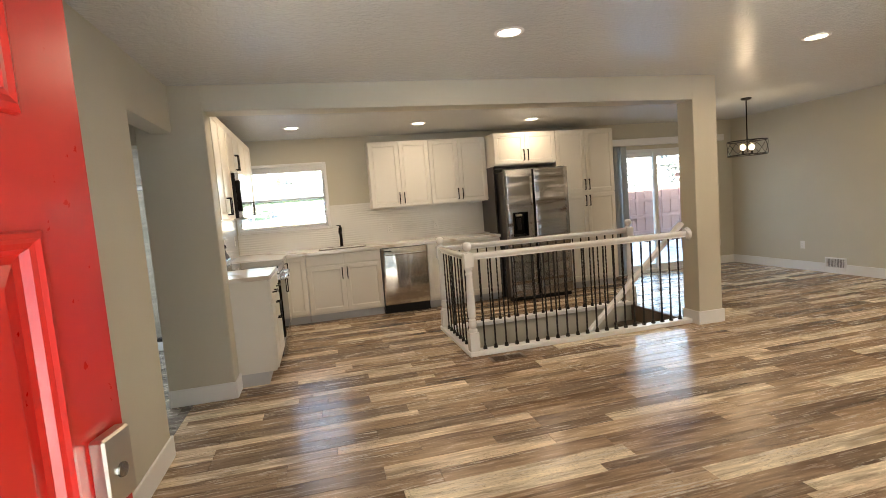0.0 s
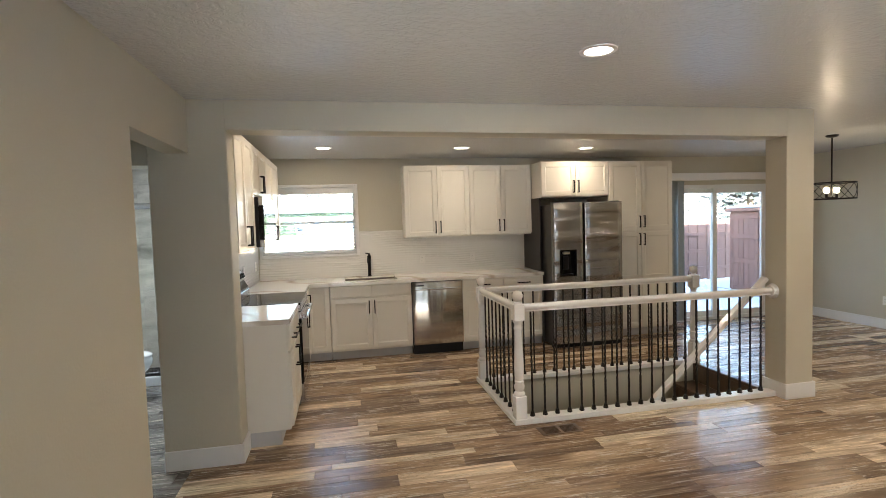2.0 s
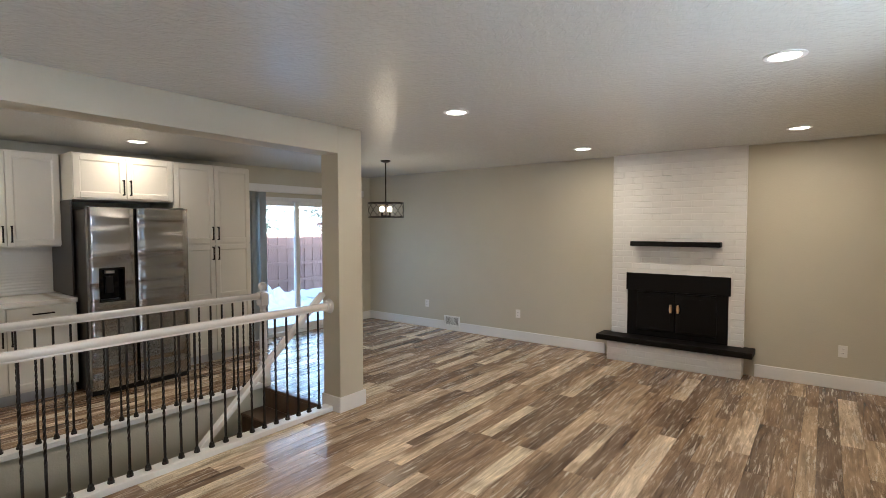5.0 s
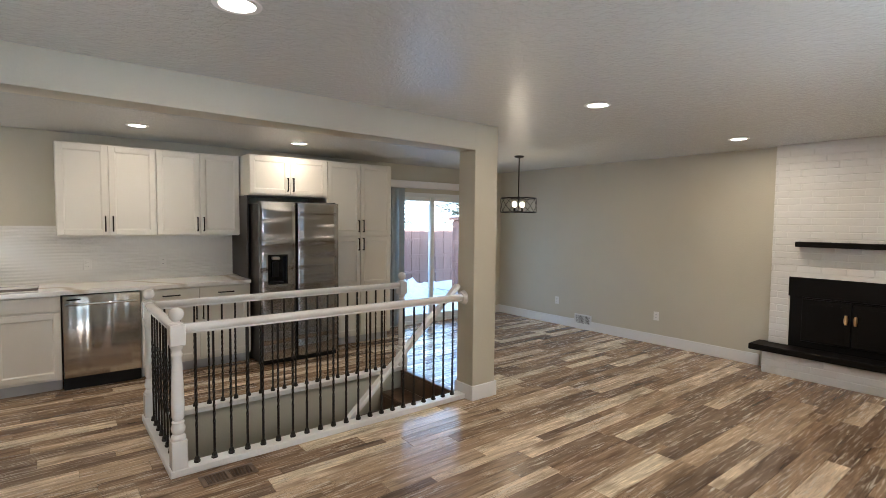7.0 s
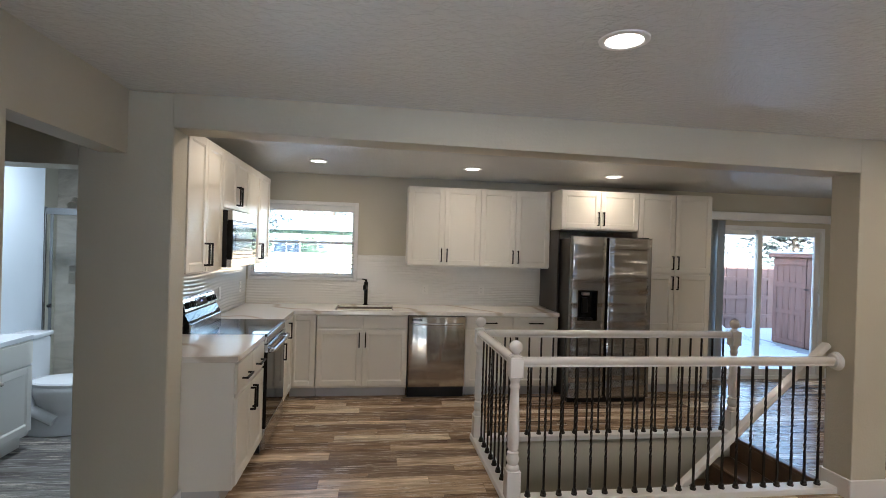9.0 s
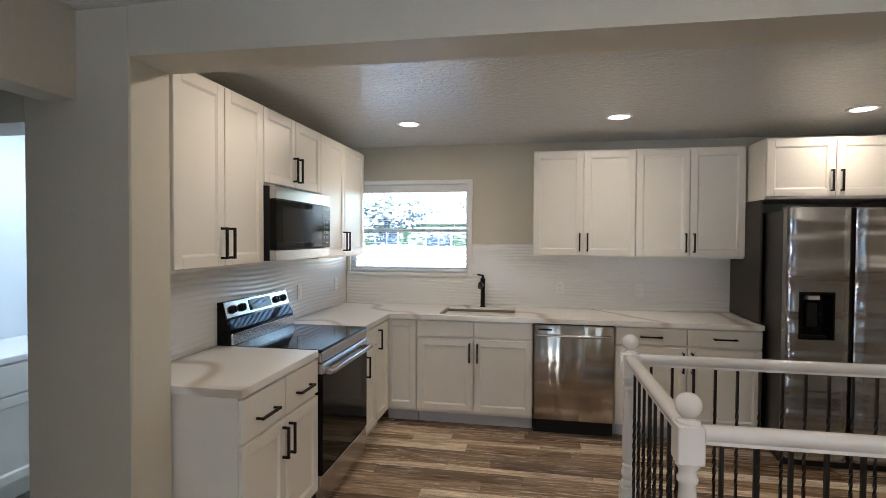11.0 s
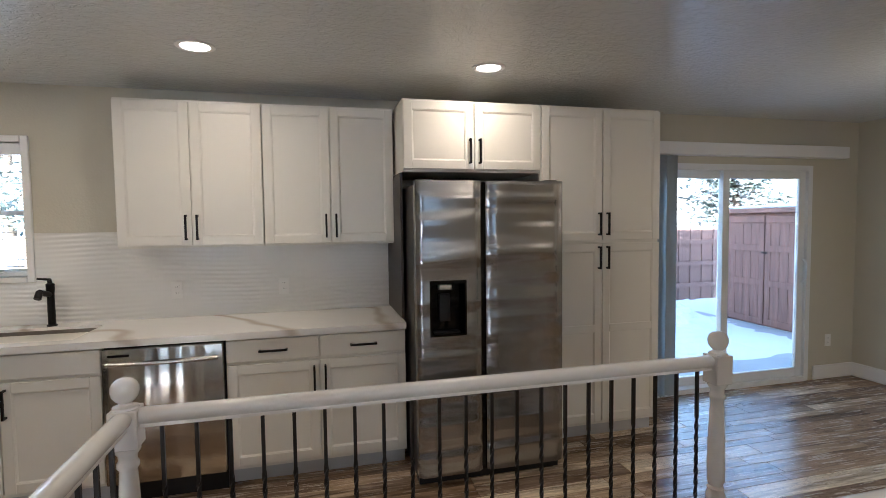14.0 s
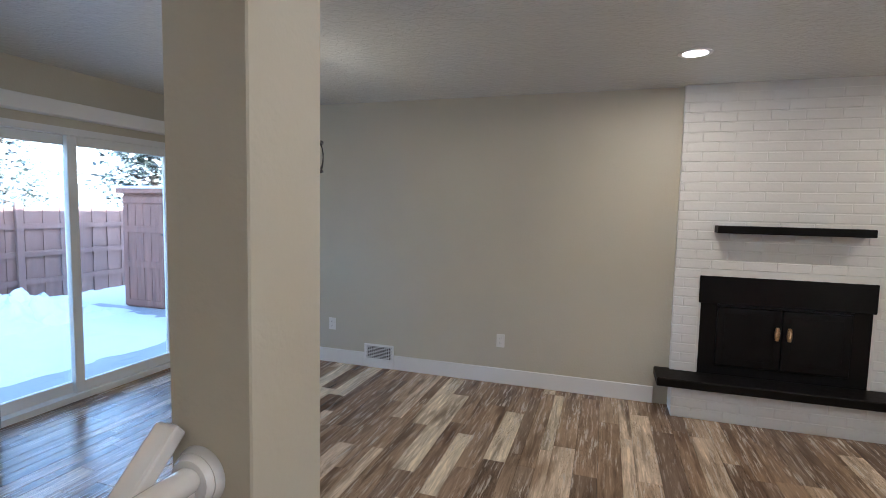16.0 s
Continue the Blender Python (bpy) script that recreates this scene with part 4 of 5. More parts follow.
RZ = 0.900
BAL = bmesh.new()
hB = RZ - 0.03 - CURB
a = 0.0062
rings = []
NS = 44
for k in range(NS + 1):
    zz = hB * k / NS
    tw = min(max((zz - 0.22) / 0.40, 0), 1) * radians(720)
    rings.append([BAL.verts.new((a * 1.414 * math.cos(tw + radians(45 + 90 * q)), a * 1.414 * math.sin(tw + radians(45 + 90 * q)), zz)) for q in range(4)])
for p_, q_ in zip(rings, rings[1:]):
    for i in range(4):
        BAL.faces.new((p_[i], p_[(i + 1) % 4], q_[(i + 1) % 4], q_[i]))
BAL_ME = mesh_of("baluster", BAL, M_IRON)
SHOE = bmesh.new()
lathe(SHOE, [(0.020, 0), (0.0205, 0.012), (0.016, 0.016), (0.0165, 0.026), (0.013, 0.034), (0.008, 0.038)], seg=8)
SHOE_ME = mesh_of("shoe", SHOE, M_IRON)


def railing(label, m, length, first, step, count, rosette=False):
    t = thing("stair_railing", label, "railing", m, "stair railings")
    part("handrail", rail_profile(bmesh.new(), length), M_RAIL, t, "glossy white moulded handrail", smooth=True, m=pose(0, 0, RZ))
    for i in range(count):
        b_ = new("baluster", BAL_ME)
        b_.parent = t
        b_.matrix_basis = pose(first + i * step, 0, CURB)
        b_["label"] = "slim black iron baluster"
        s_ = new("shoe", SHOE_ME)
        s_.parent = b_
    if rosette:
        r = bmesh.new()
        rod(r, (length - 0.001, 0, RZ), (length + 0.018, 0, RZ), 0.058, 0.066, 28)
        rod(r, (length - 0.016, 0, RZ), (length, 0, RZ), 0.048, 0.056, 28)
        part("rosette", r, M_RAIL, t, "round white wall rosette", smooth=True)
    return t


railing("white stair railing with black balusters ending at the post", pose(1.306, 4.154, 0), 3.544 - 1.306, 0.060, 0.1038, 21, True)
railing("short white stair railing with black balusters", Matrix.Translation((1.262, 4.198, 0)) @ TURN_X, 5.146 - 4.198, 0.085, 0.111, 8)
railing("white stair railing with black balusters beside the kitchen", pose(1.306, 5.19, 0), 3.551 - 1.306, 0.062, 0.106, 21)
# sloped grab board along the stair
gb = thing("stair_handrail", "white painted sloping board handrail down the stairs", "handrail")
hbm = bmesh.new()
box(hbm, -2.75, -0.03, -0.030, 0.030, -0.045, -0.005, 0.008, 2)
part("board", hbm, M_RAIL, gb, m=Matrix.Translation((3.555, 4.217, 1.045)) @ Matrix.Rotation(-math.atan(0.89), 4, "Y"))

# ---- fireplace ----
CX, CY0, CY1 = 6.824, 1.437, 2.828
FBY0, FBY1, FBZ = 1.585, 2.640, 1.032
chim = structure("chimney_breast", boxes((CX, RIGHT + 0.02, CY0 + 0.004, CY1 - 0.004, FBZ - 0.01, CEIL)), M_BRICK, "white painted brick chimney breast", "chimney")
for ja, jb in ((CY0 + 0.004, FBY0), (FBY1, CY1 - 0.004)):
    part("chimney_leg", boxes((CX, RIGHT + 0.02, ja, jb, 0.0, FBZ - 0.0105)), M_BRICK, chim)
fp = thing("fireplace_insert", "black fireplace insert with closed doors", "fireplace")
part("top_plate", boxes((CX - 0.012, CX + 0.05, FBY0 - 0.02, FBY1 + 0.015, 0.83, FBZ, 0.003)), M_SOOT, fp)
for ja, jb in ((FBY0, FBY0 + 0.11), (FBY1 - 0.11, FBY1)):
    part("side_plate", boxes((CX - 0.006, CX + 0.05, ja, jb, 0.302, 0.83)), M_SOOT, fp)
part("bottom_plate", boxes((CX - 0.006, CX + 0.05, FBY0 + 0.11, FBY1 - 0.11, 0.302, 0.37)), M_SOOT, fp)
part("firebox_top", boxes((CX - 0.02, CX + 0.02, FBY0 + 0.11, FBY1 - 0.11, 0.815, 0.829)), M_SOOT, fp)
for dy0, dy1, hy in ((FBY0 + 0.112, 2.110, 2.075), (2.114, FBY1 - 0.112, 2.150)):
    dr = part("door", boxes((CX - 0.018, CX + 0.03, dy0, dy1, 0.375, 0.81, 0.004)), M_SOOT, fp, "black metal door")
    part("door_panel", boxes((CX - 0.0205, CX - 0.017, dy0 + 0.05, dy1 - 0.05, 0.43, 0.765, 0.001)), M_SOOT, dr)
    hm = bmesh.new()
    for k in range(9):
        lathe(hm, [(0.010 + 0.007 * math.sin(math.pi * (k + 0.5) / 9), 0.0), (0.012 + 0.007 * math.sin(math.pi * (k + 0.5) / 9), 0.005), (0.010 + 0.007 * math.sin(math.pi * (k + 0.5) / 9), 0.010)], (CX - 0.05, hy, 0.60 + k * 0.0105), 12)
    part("handle", hm, M_BRASS, dr, "coiled brass spring handle", smooth=True)
mt = solid("mantel_shelf", box(bmesh.new(), CX - 0.135, CX - 0.005, 1.655, 2.582, 1.352, 1.405, 0.004), M_HEARTH, "black wooden floating mantel shelf", "mantel")
hearth = structure("hearth", boxes((6.66, CX - 0.001, CY0 + 0.004, CY1 - 0.004, 0.0, 0.236)), M_BRICK, "white painted raised brick hearth", "hearth")
solid("hearth_slab", box(bmesh.new(), 6.578, RIGHT - 0.018, 1.335, 2.935, 0.238, 0.300, 0.006), M_HEARTH, "black stone hearth slab with rough edges", "hearth slab", "structure")

# ---- pendant ----
pn = thing("pendant_light", "black metal drum pendant with two glowing bulbs", "pendant light", pose(5.40, 5.235, 0))
part("canopy", lathe(bmesh.new(), [(0.062, CEIL), (0.062, CEIL - 0.012), (0.05, CEIL - 0.022), (0.012, CEIL - 0.03)]), M_BLACK, pn, smooth=True)
part("rod", rod(bmesh.new(), (0, 0, CEIL - 0.03), (0, 0, 1.74), 0.008), M_BLACK, pn, smooth=True)


def ring(bm, r, z0_, z1_, seg=48, th=0.004):
    vs = [[bm.verts.new((rr * math.cos(2 * math.pi * i / seg), rr * math.sin(2 * math.pi * i / seg), z)) for i in range(seg)] for rr, z in ((r, z0_), (r, z1_), (r - th, z1_), (r - th, z0_))]
    for q in range(4):
        A, Bq = vs[q], vs[(q + 1) % 4]
        for i in range(seg):
            bm.faces.new((A[i], A[(i + 1) % seg], Bq[(i + 1) % seg], Bq[i]))
    return bm


PR, PZ0_, PZ1_ = 0.228, 1.695, 1.885
for z in (PZ0_, PZ1_ - 0.012):
    part("ring", ring(bmesh.new(), PR, z, z + 0.012), M_BLACK, pn)
for k in range(6):
    for s in (1, -1):
        bm = bmesh.new()
        a0 = k * math.pi / 3
        prev = None
        for i in range(13):
            f = i / 12
            an = a0 + s * (f - 0.5) * radians(60)
            zz = PZ0_ + 0.006 + (PZ1_ - PZ0_ - 0.012) * (0.5 - 0.5 * math.cos(math.pi * f))
            cur = (PR * 0.99 * math.cos(an), PR * 0.99 * math.sin(an), zz)
            if prev:
                rod(bm, prev, cur, 0.0035, seg=6)
            prev = cur
        part("strap", bm, M_BLACK, pn, smooth=True)
part("spoke", boxes((-PR + 0.004, PR - 0.004, -0.004, 0.004, PZ1_ - 0.010, PZ1_ - 0.004), (-0.004, 0.004, -PR + 0.004, PR - 0.004, PZ1_ - 0.0095, PZ1_ - 0.0035)), M_BLACK, pn)
part("arm", boxes((-0.085, 0.085, -0.006, 0.006, 1.712, 1.724, 0.002)), M_BLACK, pn)
for s in (-0.07, 0.07):
    part("socket", rod(bmesh.new(), (s, 0, 1.715), (s, 0, 1.765), 0.014), M_BLACK, pn, smooth=True)
    bu = part("bulb", ball(bmesh.new(), (s, 0, 1.80), 0.030, (1, 1, 1.2)), M_BULB, pn, "glowing warm bulb", smooth=True)
    bu.visible_shadow = False

# ---- outlets and vents ----


def outlet(m, label="white wall outlet plate", switch=False):
    t = thing("wall_outlet", label, "outlet", m, "wall outlets")
    part("plate", box(bmesh.new(), -0.035, 0.035, -0.006, 0.0, -0.057, 0.057, 0.002), M_PLATE, t)
    if not switch:
        for z in (-0.02, 0.02):
            r = part("receptacle", box(bmesh.new(), -0.0165, 0.0165, -0.008, -0.005, z - 0.014, z + 0.014, 0.002), M_PLATE, t)
            part("slot", boxes((-0.007, -0.005, -0.0086, -0.0078, z - 0.004, z + 0.006), (0.005, 0.007, -0.0086, -0.0078, z - 0.004, z + 0.006)), M_DARK, r)
    else:
        part("rocker", box(bmesh.new(), -0.016, 0.016, -0.009, -0.005, -0.033, 0.033, 0.002), M_PLATE, t)
    return t


FACE_W = Matrix.Rotation(radians(-90), 4, "Z")     # local front faces -x
for oy in (4.147, 5.77, 0.62):
    outlet(Matrix.Translation((RIGHT - 0.001, oy, 0.37)) @ FACE_W)
outlet(pose(6.575, BACK - 0.001, 0.365))
outlet(pose(0.98, BACK - 0.011, 1.10), "white outlet plate on the tile backsplash")
outlet(pose(1.66, BACK - 0.011, 1.10), "white outlet plate on the tile backsplash")
outlet(Matrix.Translation((LEFT_K + 0.011, 6.02, 1.12)) @ TURN_X, "white switch plate on the tile backsplash", True)
outlet(Matrix.Translation((LEFT_K + 0.011, 6.75, 1.12)) @ TURN_X, "white outlet plate on the tile backsplash")

vt = thing("wall_vent", "white baseboard wall register with dark louvers", "vent", Matrix.Translation((RIGHT - 0.001, 5.28, 0)) @ FACE_W)
part("frame", boxes((-0.148, 0.148, -0.016, 0, 0.065, 0.085, 0.003), (-0.148, 0.148, -0.016, 0, 0.198, 0.218, 0.003), (-0.148, -0.125, -0.016, 0, 0.085, 0.198, 0.003), (0.125, 0.148, -0.016, 0, 0.085, 0.198, 0.003)), M_TRIM, vt)
part("backing", boxes((-0.125, 0.125, -0.004, -0.001, 0.085, 0.198)), M_DARK, vt)
part("kick", boxes((-0.148, 0.148, -0.014, 0, 0.0, 0.064)), M_TRIM, vt)
lou = mesh_of("louver", boxes((-0.125, 0.125, -0.012, -0.006, -0.0015, 0.0015)), M_TRIM)
for i in range(8):
    o = new("louver", lou)
    o.parent = vt
    o.matrix_basis = pose(0, 0, 0.095 + i * 0.0135)
gr = mesh_of("bar", boxes((-0.001, 0.001, -0.013, -0.005, 0.086, 0.197)), M_TRIM)
for i in range(12):
    o = new("bar", gr)
    o.parent = vt
    o.matrix_basis = pose(-0.115 + i * 0.021, 0, 0)

fv = thing("floor_vent", "brown floor register set in the planks", "vent", pose(1.50, 3.955, 0))
part("frame", boxes((-0.16, 0.16, -0.075, -0.055, 0, 0.005, 0.002), (-0.16, 0.16, 0.055, 0.075, 0, 0.005, 0.002), (-0.16, -0.13, -0.055, 0.055, 0, 0.005, 0.002), (0.13, 0.16, -0.055, 0.055, 0, 0.005, 0.002), (-0.012, 0.012, -0.055, 0.055, 0, 0.005, 0.002)), M_TREAD, fv)
part("backing", boxes((-0.13, 0.13, -0.055, 0.055, 0.0006, 0.0015)), M_DARK, fv)
lou2 = mesh_of("louver", boxes((-0.13, 0.13, -0.002, 0.002, 0.0015, 0.0045)), M_TREAD)
for i in range(7):
    o = new("louver", lou2)
    o.parent = fv
    o.matrix_basis = pose(0, -0.045 + i * 0.015, 0)

# ---- front door, standing open ----
DW, DOOR_ANGLE = 0.91, 79.0
door = tagged(new("front_door"), "red painted entry door standing open, with a leaded glass light", "door", "", "structure")
door.matrix_basis = Matrix.Translation((-0.545, -0.03, 0.0)) @ Matrix.Rotation(radians(DOOR_ANGLE), 4, "Z")
# local x from hinge to free edge; the outer face looks to -y
DT = 0.045
GX0, GX1, GZ0, GZ1 = 0.175, 0.735, 1.60, 1.93
PANX = [(0.125, 0.41), (0.50, 0.785)]
PZ = (0.22, 1.40)
lf = bmesh.new()
box(lf, 0, DW, 0, DT, 0.01, PZ[0]); box(lf, 0, DW, 0, DT, PZ[1], GZ0); box(lf, 0, DW, 0, DT, GZ1, 2.04)
box(lf, 0, GX0, 0, DT, GZ0, GZ1); box(lf, GX1, DW, 0, DT, GZ0, GZ1)
for a_, b_ in ((0, PANX[0][0]), (PANX[0][1], PANX[1][0]), (PANX[1][1], DW)):
    box(lf, a_, b_, 0, DT, PZ[0], PZ[1])
for a_, b_ in PANX:
    box(lf, a_, b_, 0.018, DT - 0.018, PZ[0], PZ[1])
part("leaf", lf, M_RED, door)


def panel_moulding(ax, bx, az, bz, face):
    """Stepped raised moulding and a bevelled field, looking to -y."""
    bm = bmesh.new()
    steps = [(0.0, 0.0), (0.004, -0.005), (0.012, -0.006), (0.018, -0.001), (0.026, 0.002), (0.034, 0.012), (0.046, 0.014), (0.075, 0.004), (0.080, 0.003)]
    loops = []
    for s, y in steps:
        loops.append([bm.verts.new((x, face + y, z)) for x, z in ((ax + s, az + s), (bx - s, az + s), (bx - s, bz - s), (ax + s, bz - s))])
    for p_, q_ in zip(loops, loops[1:]):
        for i in range(4):
            bm.faces.new((p_[i], p_[(i + 1) % 4], q_[(i + 1) % 4], q_[i]))
    bm.faces.new(loops[-1])
    return bm


for a_, b_ in PANX:
    part("panel", panel_moulding(a_, b_, PZ[0], PZ[1], 0.0), M_RED, door)
gf = bmesh.new()
loops = []
for s, y in [(-0.035, 0.0), (-0.032, -0.010), (-0.022, -0.015), (-0.012, -0.012), (-0.004, -0.013), (0.006, -0.004), (0.008, 0.014)]:
    loops.append([gf.verts.new((x, y, z)) for x, z in ((GX0 + s, GZ0 + s), (GX1 - s, GZ0 + s), (GX1 - s, GZ1 - s), (GX0 + s, GZ1 - s))])
for p_, q_ in zip(loops, loops[1:]):
    for i in range(4):
        gf.faces.new((p_[i], p_[(i + 1) % 4], q_[(i + 1) % 4], q_[i]))
part("glass_frame", gf, M_RED, door)
part("pane", boxes((GX0, GX1, 0.018, 0.026, GZ0, GZ1)), M_RAIN, door, "textured rain glass")
cm = bmesh.new()
for gx in (GX0 + 0.012, GX0 + 0.09, GX0 + 0.145, GX1 - 0.145, GX1 - 0.09, GX1 - 0.012):
    box(cm, gx - 0.004, gx + 0.004, 0.014, 0.030, GZ0, GZ1, 0.002)
for gz in (GZ0 + 0.075, GZ0 + 0.13, GZ1 - 0.075):
    box(cm, GX0, GX1, 0.0142, 0.0298, gz - 0.004, gz + 0.004, 0.002)
part("came", cm, M_LEAD, door, "lead came strips")
lp = part("lock_plate", box(bmesh.new(), DW - 0.098, DW - 0.022, -0.026, 0.0, 0.93, 1.052, 0.004), M_NICKEL, door, "satin nickel deadbolt plate")
part("keyhole", rod(bmesh.new(), (DW - 0.06, -0.026, 0.985), (DW - 0.06, -0.030, 0.985), 0.013), M_STEEL, lp, smooth=True)
structure("door_frame", boxes((DX0 - 0.07, DX0, FRONT, FRONT + 0.014, 0, DZ1 + 0.07), (DX1, DX1 + 0.07, FRONT, FRONT + 0.014, 0, DZ1 + 0.07), (DX0, DX1, FRONT, FRONT + 0.014, DZ1, DZ1 + 0.07),
                              (DX0, DX1, FRONT - T, FRONT, -0.01, 0.012)), M_TRIM, "white entry door casing", "door frame")
pw = structure("window_2", boxes((PX0, PX0 + 0.05, FRONT - 0.1, FRONT - 0.05, PZ0, PZ1), (PX1 - 0.05, PX1, FRONT - 0.1, FRONT - 0.05, PZ0, PZ1), (PX0 + 0.05, PX1 - 0.05, FRONT - 0.1, FRONT - 0.05, PZ0, PZ0 + 0.05), (PX0 + 0.05, PX1 - 0.05, FRONT - 0.1, FRONT - 0.05, PZ1 - 0.05, PZ1)),
               M_VINYL, "white framed front window", "window")

# ---- bathroom ----
vn = thing("vanity", "white shaker bathroom vanity with a white top", "vanity", Matrix.Translation((-2.20, 4.52, 0)) @ TURN_X)
part("body", boxes((0.0, 0.76, 0.0, 0.53, 0.10, 0.82)), M_CAB, vn)
part("toe_kick", boxes((0.0, 0.76, 0.06, 0.53, 0.0, 0.10)), M_CAB, vn)
part("top", box(bmesh.new(), -0.01, 0.77, -0.02, 0.53, 0.82, 0.86, 0.005), M_CHINA, vn)
for a_ in (0.0, 0.38):
    o = shaker_door(vn, a_, 0.13, 0.38, 0.50)
    part("knob", ball(bmesh.new(), (0.345 if a_ == 0 else 0.035, -0.035, 0.44), 0.014), M_NICKEL, o, smooth=True)
part("false_front", box(bmesh.new(), 0.002, 0.758, -0.02, 0, 0.64, 0.81, 0.003), M_CAB, vn)

tl = thing("toilet", "white two-piece toilet with the lid closed", "toilet", Matrix.Translation((-2.565, 5.60, 0)))
part("tank", box(bmesh.new(), 0.0, 0.205, -0.22, 0.22, 0.40, 0.76, 0.025, 3), M_CHINA, tl, smooth=True)
part("tank_lid", box(bmesh.new(), -0.002, 0.22, -0.23, 0.23, 0.762, 0.80, 0.012, 2), M_CHINA, tl, smooth=True)
bw = bmesh.new()


def oval(bm, levels, seg=28):
    rs = []
    for cx_, z, rx_, ry_ in levels:
        rs.append([bm.verts.new((cx_ + rx_ * math.cos(2 * math.pi * i / seg), ry_ * math.sin(2 * math.pi * i / seg), z)) for i in range(seg)])
    for p_, q_ in zip(rs, rs[1:]):
        for i in range(seg):
            bm.faces.new((p_[i], p_[(i + 1) % seg], q_[(i + 1) % seg], q_[i]))
    bm.faces.new(list(reversed(rs[0]))); bm.faces.new(rs[-1])
    return bm


oval(bw, [(0.38, 0.0, 0.25, 0.115), (0.38, 0.025, 0.245, 0.11), (0.38, 0.06, 0.215, 0.095), (0.40, 0.15, 0.185, 0.085), (0.43, 0.22, 0.20, 0.105), (0.455, 0.29, 0.245, 0.155), (0.46, 0.345, 0.272, 0.182), (0.46, 0.385, 0.275, 0.185), (0.46, 0.40, 0.268, 0.18)])
part("bowl", bw, M_CHINA, tl, smooth=True)
part("trapway", rod(rod(bmesh.new(), (0.24, -0.105, 0.22), (0.42, -0.10, 0.12), 0.045), (0.24, -0.105, 0.22), (0.20, -0.09, 0.36), 0.045), M_CHINA, tl, smooth=True)
part("lid", oval(bmesh.new(), [(0.46, 0.402, 0.27, 0.182), (0.46, 0.425, 0.275, 0.186), (0.46, 0.438, 0.262, 0.175), (0.46, 0.445, 0.20, 0.12)]), M_CHINA, tl, smooth=True)

sh = thing("shower_door", "framed clear glass shower door", "shower door")
part("frame", boxes((-2.60, -2.565, 6.04, 6.07, 0.10, 1.87, 0.003), (-2.565, -1.25, 6.04, 6.07, 1.80, 1.86, 0.003), (-2.565, -1.25, 6.04, 6.07, 0.10, 0.14, 0.003)), M_STEEL, sh)
gl = part("pane", boxes((-2.565, -1.25, 6.052, 6.058, 0.14, 1.80)), M_SHOWER, sh)
gl.visible_shadow = False
part("stile", boxes((-2.52, -2.495, 6.03, 6.039, 0.14, 1.80, 0.002)), M_STEEL, sh)
part("knob", ball(bmesh.new(), (-2.507, 6.015, 0.98), 0.016), M_BLACK, sh, smooth=True)
solid("shower_curb", boxes((-2.60, -1.245, 6.03, 6.14, 0.0, 0.10, 0.008)), M_CHINA, "white shower curb", "curb", "structure")
tw_ = structure("wall_shower", boxes((-2.9, -1.245, 6.80, 6.88, 0.0, CEIL)), M_TILE, "beige stone tiled shower wall", "wall")
tile_me = mesh_of("tile", box(bmesh.new(), 0.0015, 0.5985, -0.006, 0.0, 0.0015, 0.2985, 0.0015), M_TILE)
for j in range(8):
    for i in range(-1, 3):
        xa = -2.9 + i * 0.6 + (j % 2) * 0.3
        if xa < -2.905 or xa + 0.6 > -1.24:
            continue
        o = new("tile", tile_me)
        o.parent = tw_
        o.matrix_basis = pose(xa, 6.80, j * 0.3)
sv = thing("shower_valve", "brushed nickel square shower valve", "valve", pose(-2.716, 6.792, 1.21))
part("plate", box(bmesh.new(), -0.055, 0.055, -0.015, 0.0, -0.095, 0.095, 0.004), M_NICKEL, sv)
part("lever", boxes((-0.01, 0.085, -0.06, -0.045, 0.02, 0.04, 0.003), (0.0, 0.02, -0.05, -0.01, 0.02, 0.04), (0.06, 0.08, -0.06, -0.045, -0.13, -0.02, 0.003)), M_NICKEL, sv)
shd = thing("wall_shower_fixture", "brushed nickel shower head on a bent arm", "shower", pose(-2.69, 6.792, 1.97))
part("arm", rod(rod(bmesh.new(), (0, 0, 0.03), (0, -0.10, 0.03), 0.011), (0, -0.10, 0.03), (0.03, -0.17, -0.03), 0.011), M_NICKEL, shd, smooth=True)
part("head", rod(bmesh.new(), (0.03, -0.165, -0.02), (0.045, -0.20, -0.055), 0.018, 0.05), M_NICKEL, shd, smooth=True)

# ---- outdoors ----
GZ = -0.15
gm = bmesh.new()
S_ = 60
rowsv = []
for j in range(S_ + 1):
    rowsv.append([])
    for i in range(S_ + 1):
        u, v = 2 * i / S_ - 1, 2 * j / S_ - 1
        gx, gy = 4 + 300 * u * abs(u) ** 1.5, 8 + 300 * v * abs(v) ** 1.5
        rowsv[-1].append(gm.verts.new((gx, gy, GZ - 0.06)))
for p_, q_ in zip(rowsv, rowsv[1:]):
    for i in range(S_):
        # left open under the house, for the stairwell
        if -1.5 < p_[i].co.x < 4.96 and 0.0 < p_[i].co.y < 6.1:
            continue
        gm.faces.new((p_[i], p_[i + 1], q_[i + 1], q_[i]))
structure("ground", gm, M_SNOW, "snow-covered ground", "ground")
structure("pit_liner", boxes((x0 - 0.2, x0 - 0.1, y0 - 0.3, y1 + 0.3, -2.75, -0.21)), M_DARK, "dark earth beside the stairwell", "wall")
structure("patio", boxes((1.5, 8.6, BACK + T, 11.0, GZ - 0.15, GZ)), M_CONCRETE, "grey concrete patio slab", "patio")


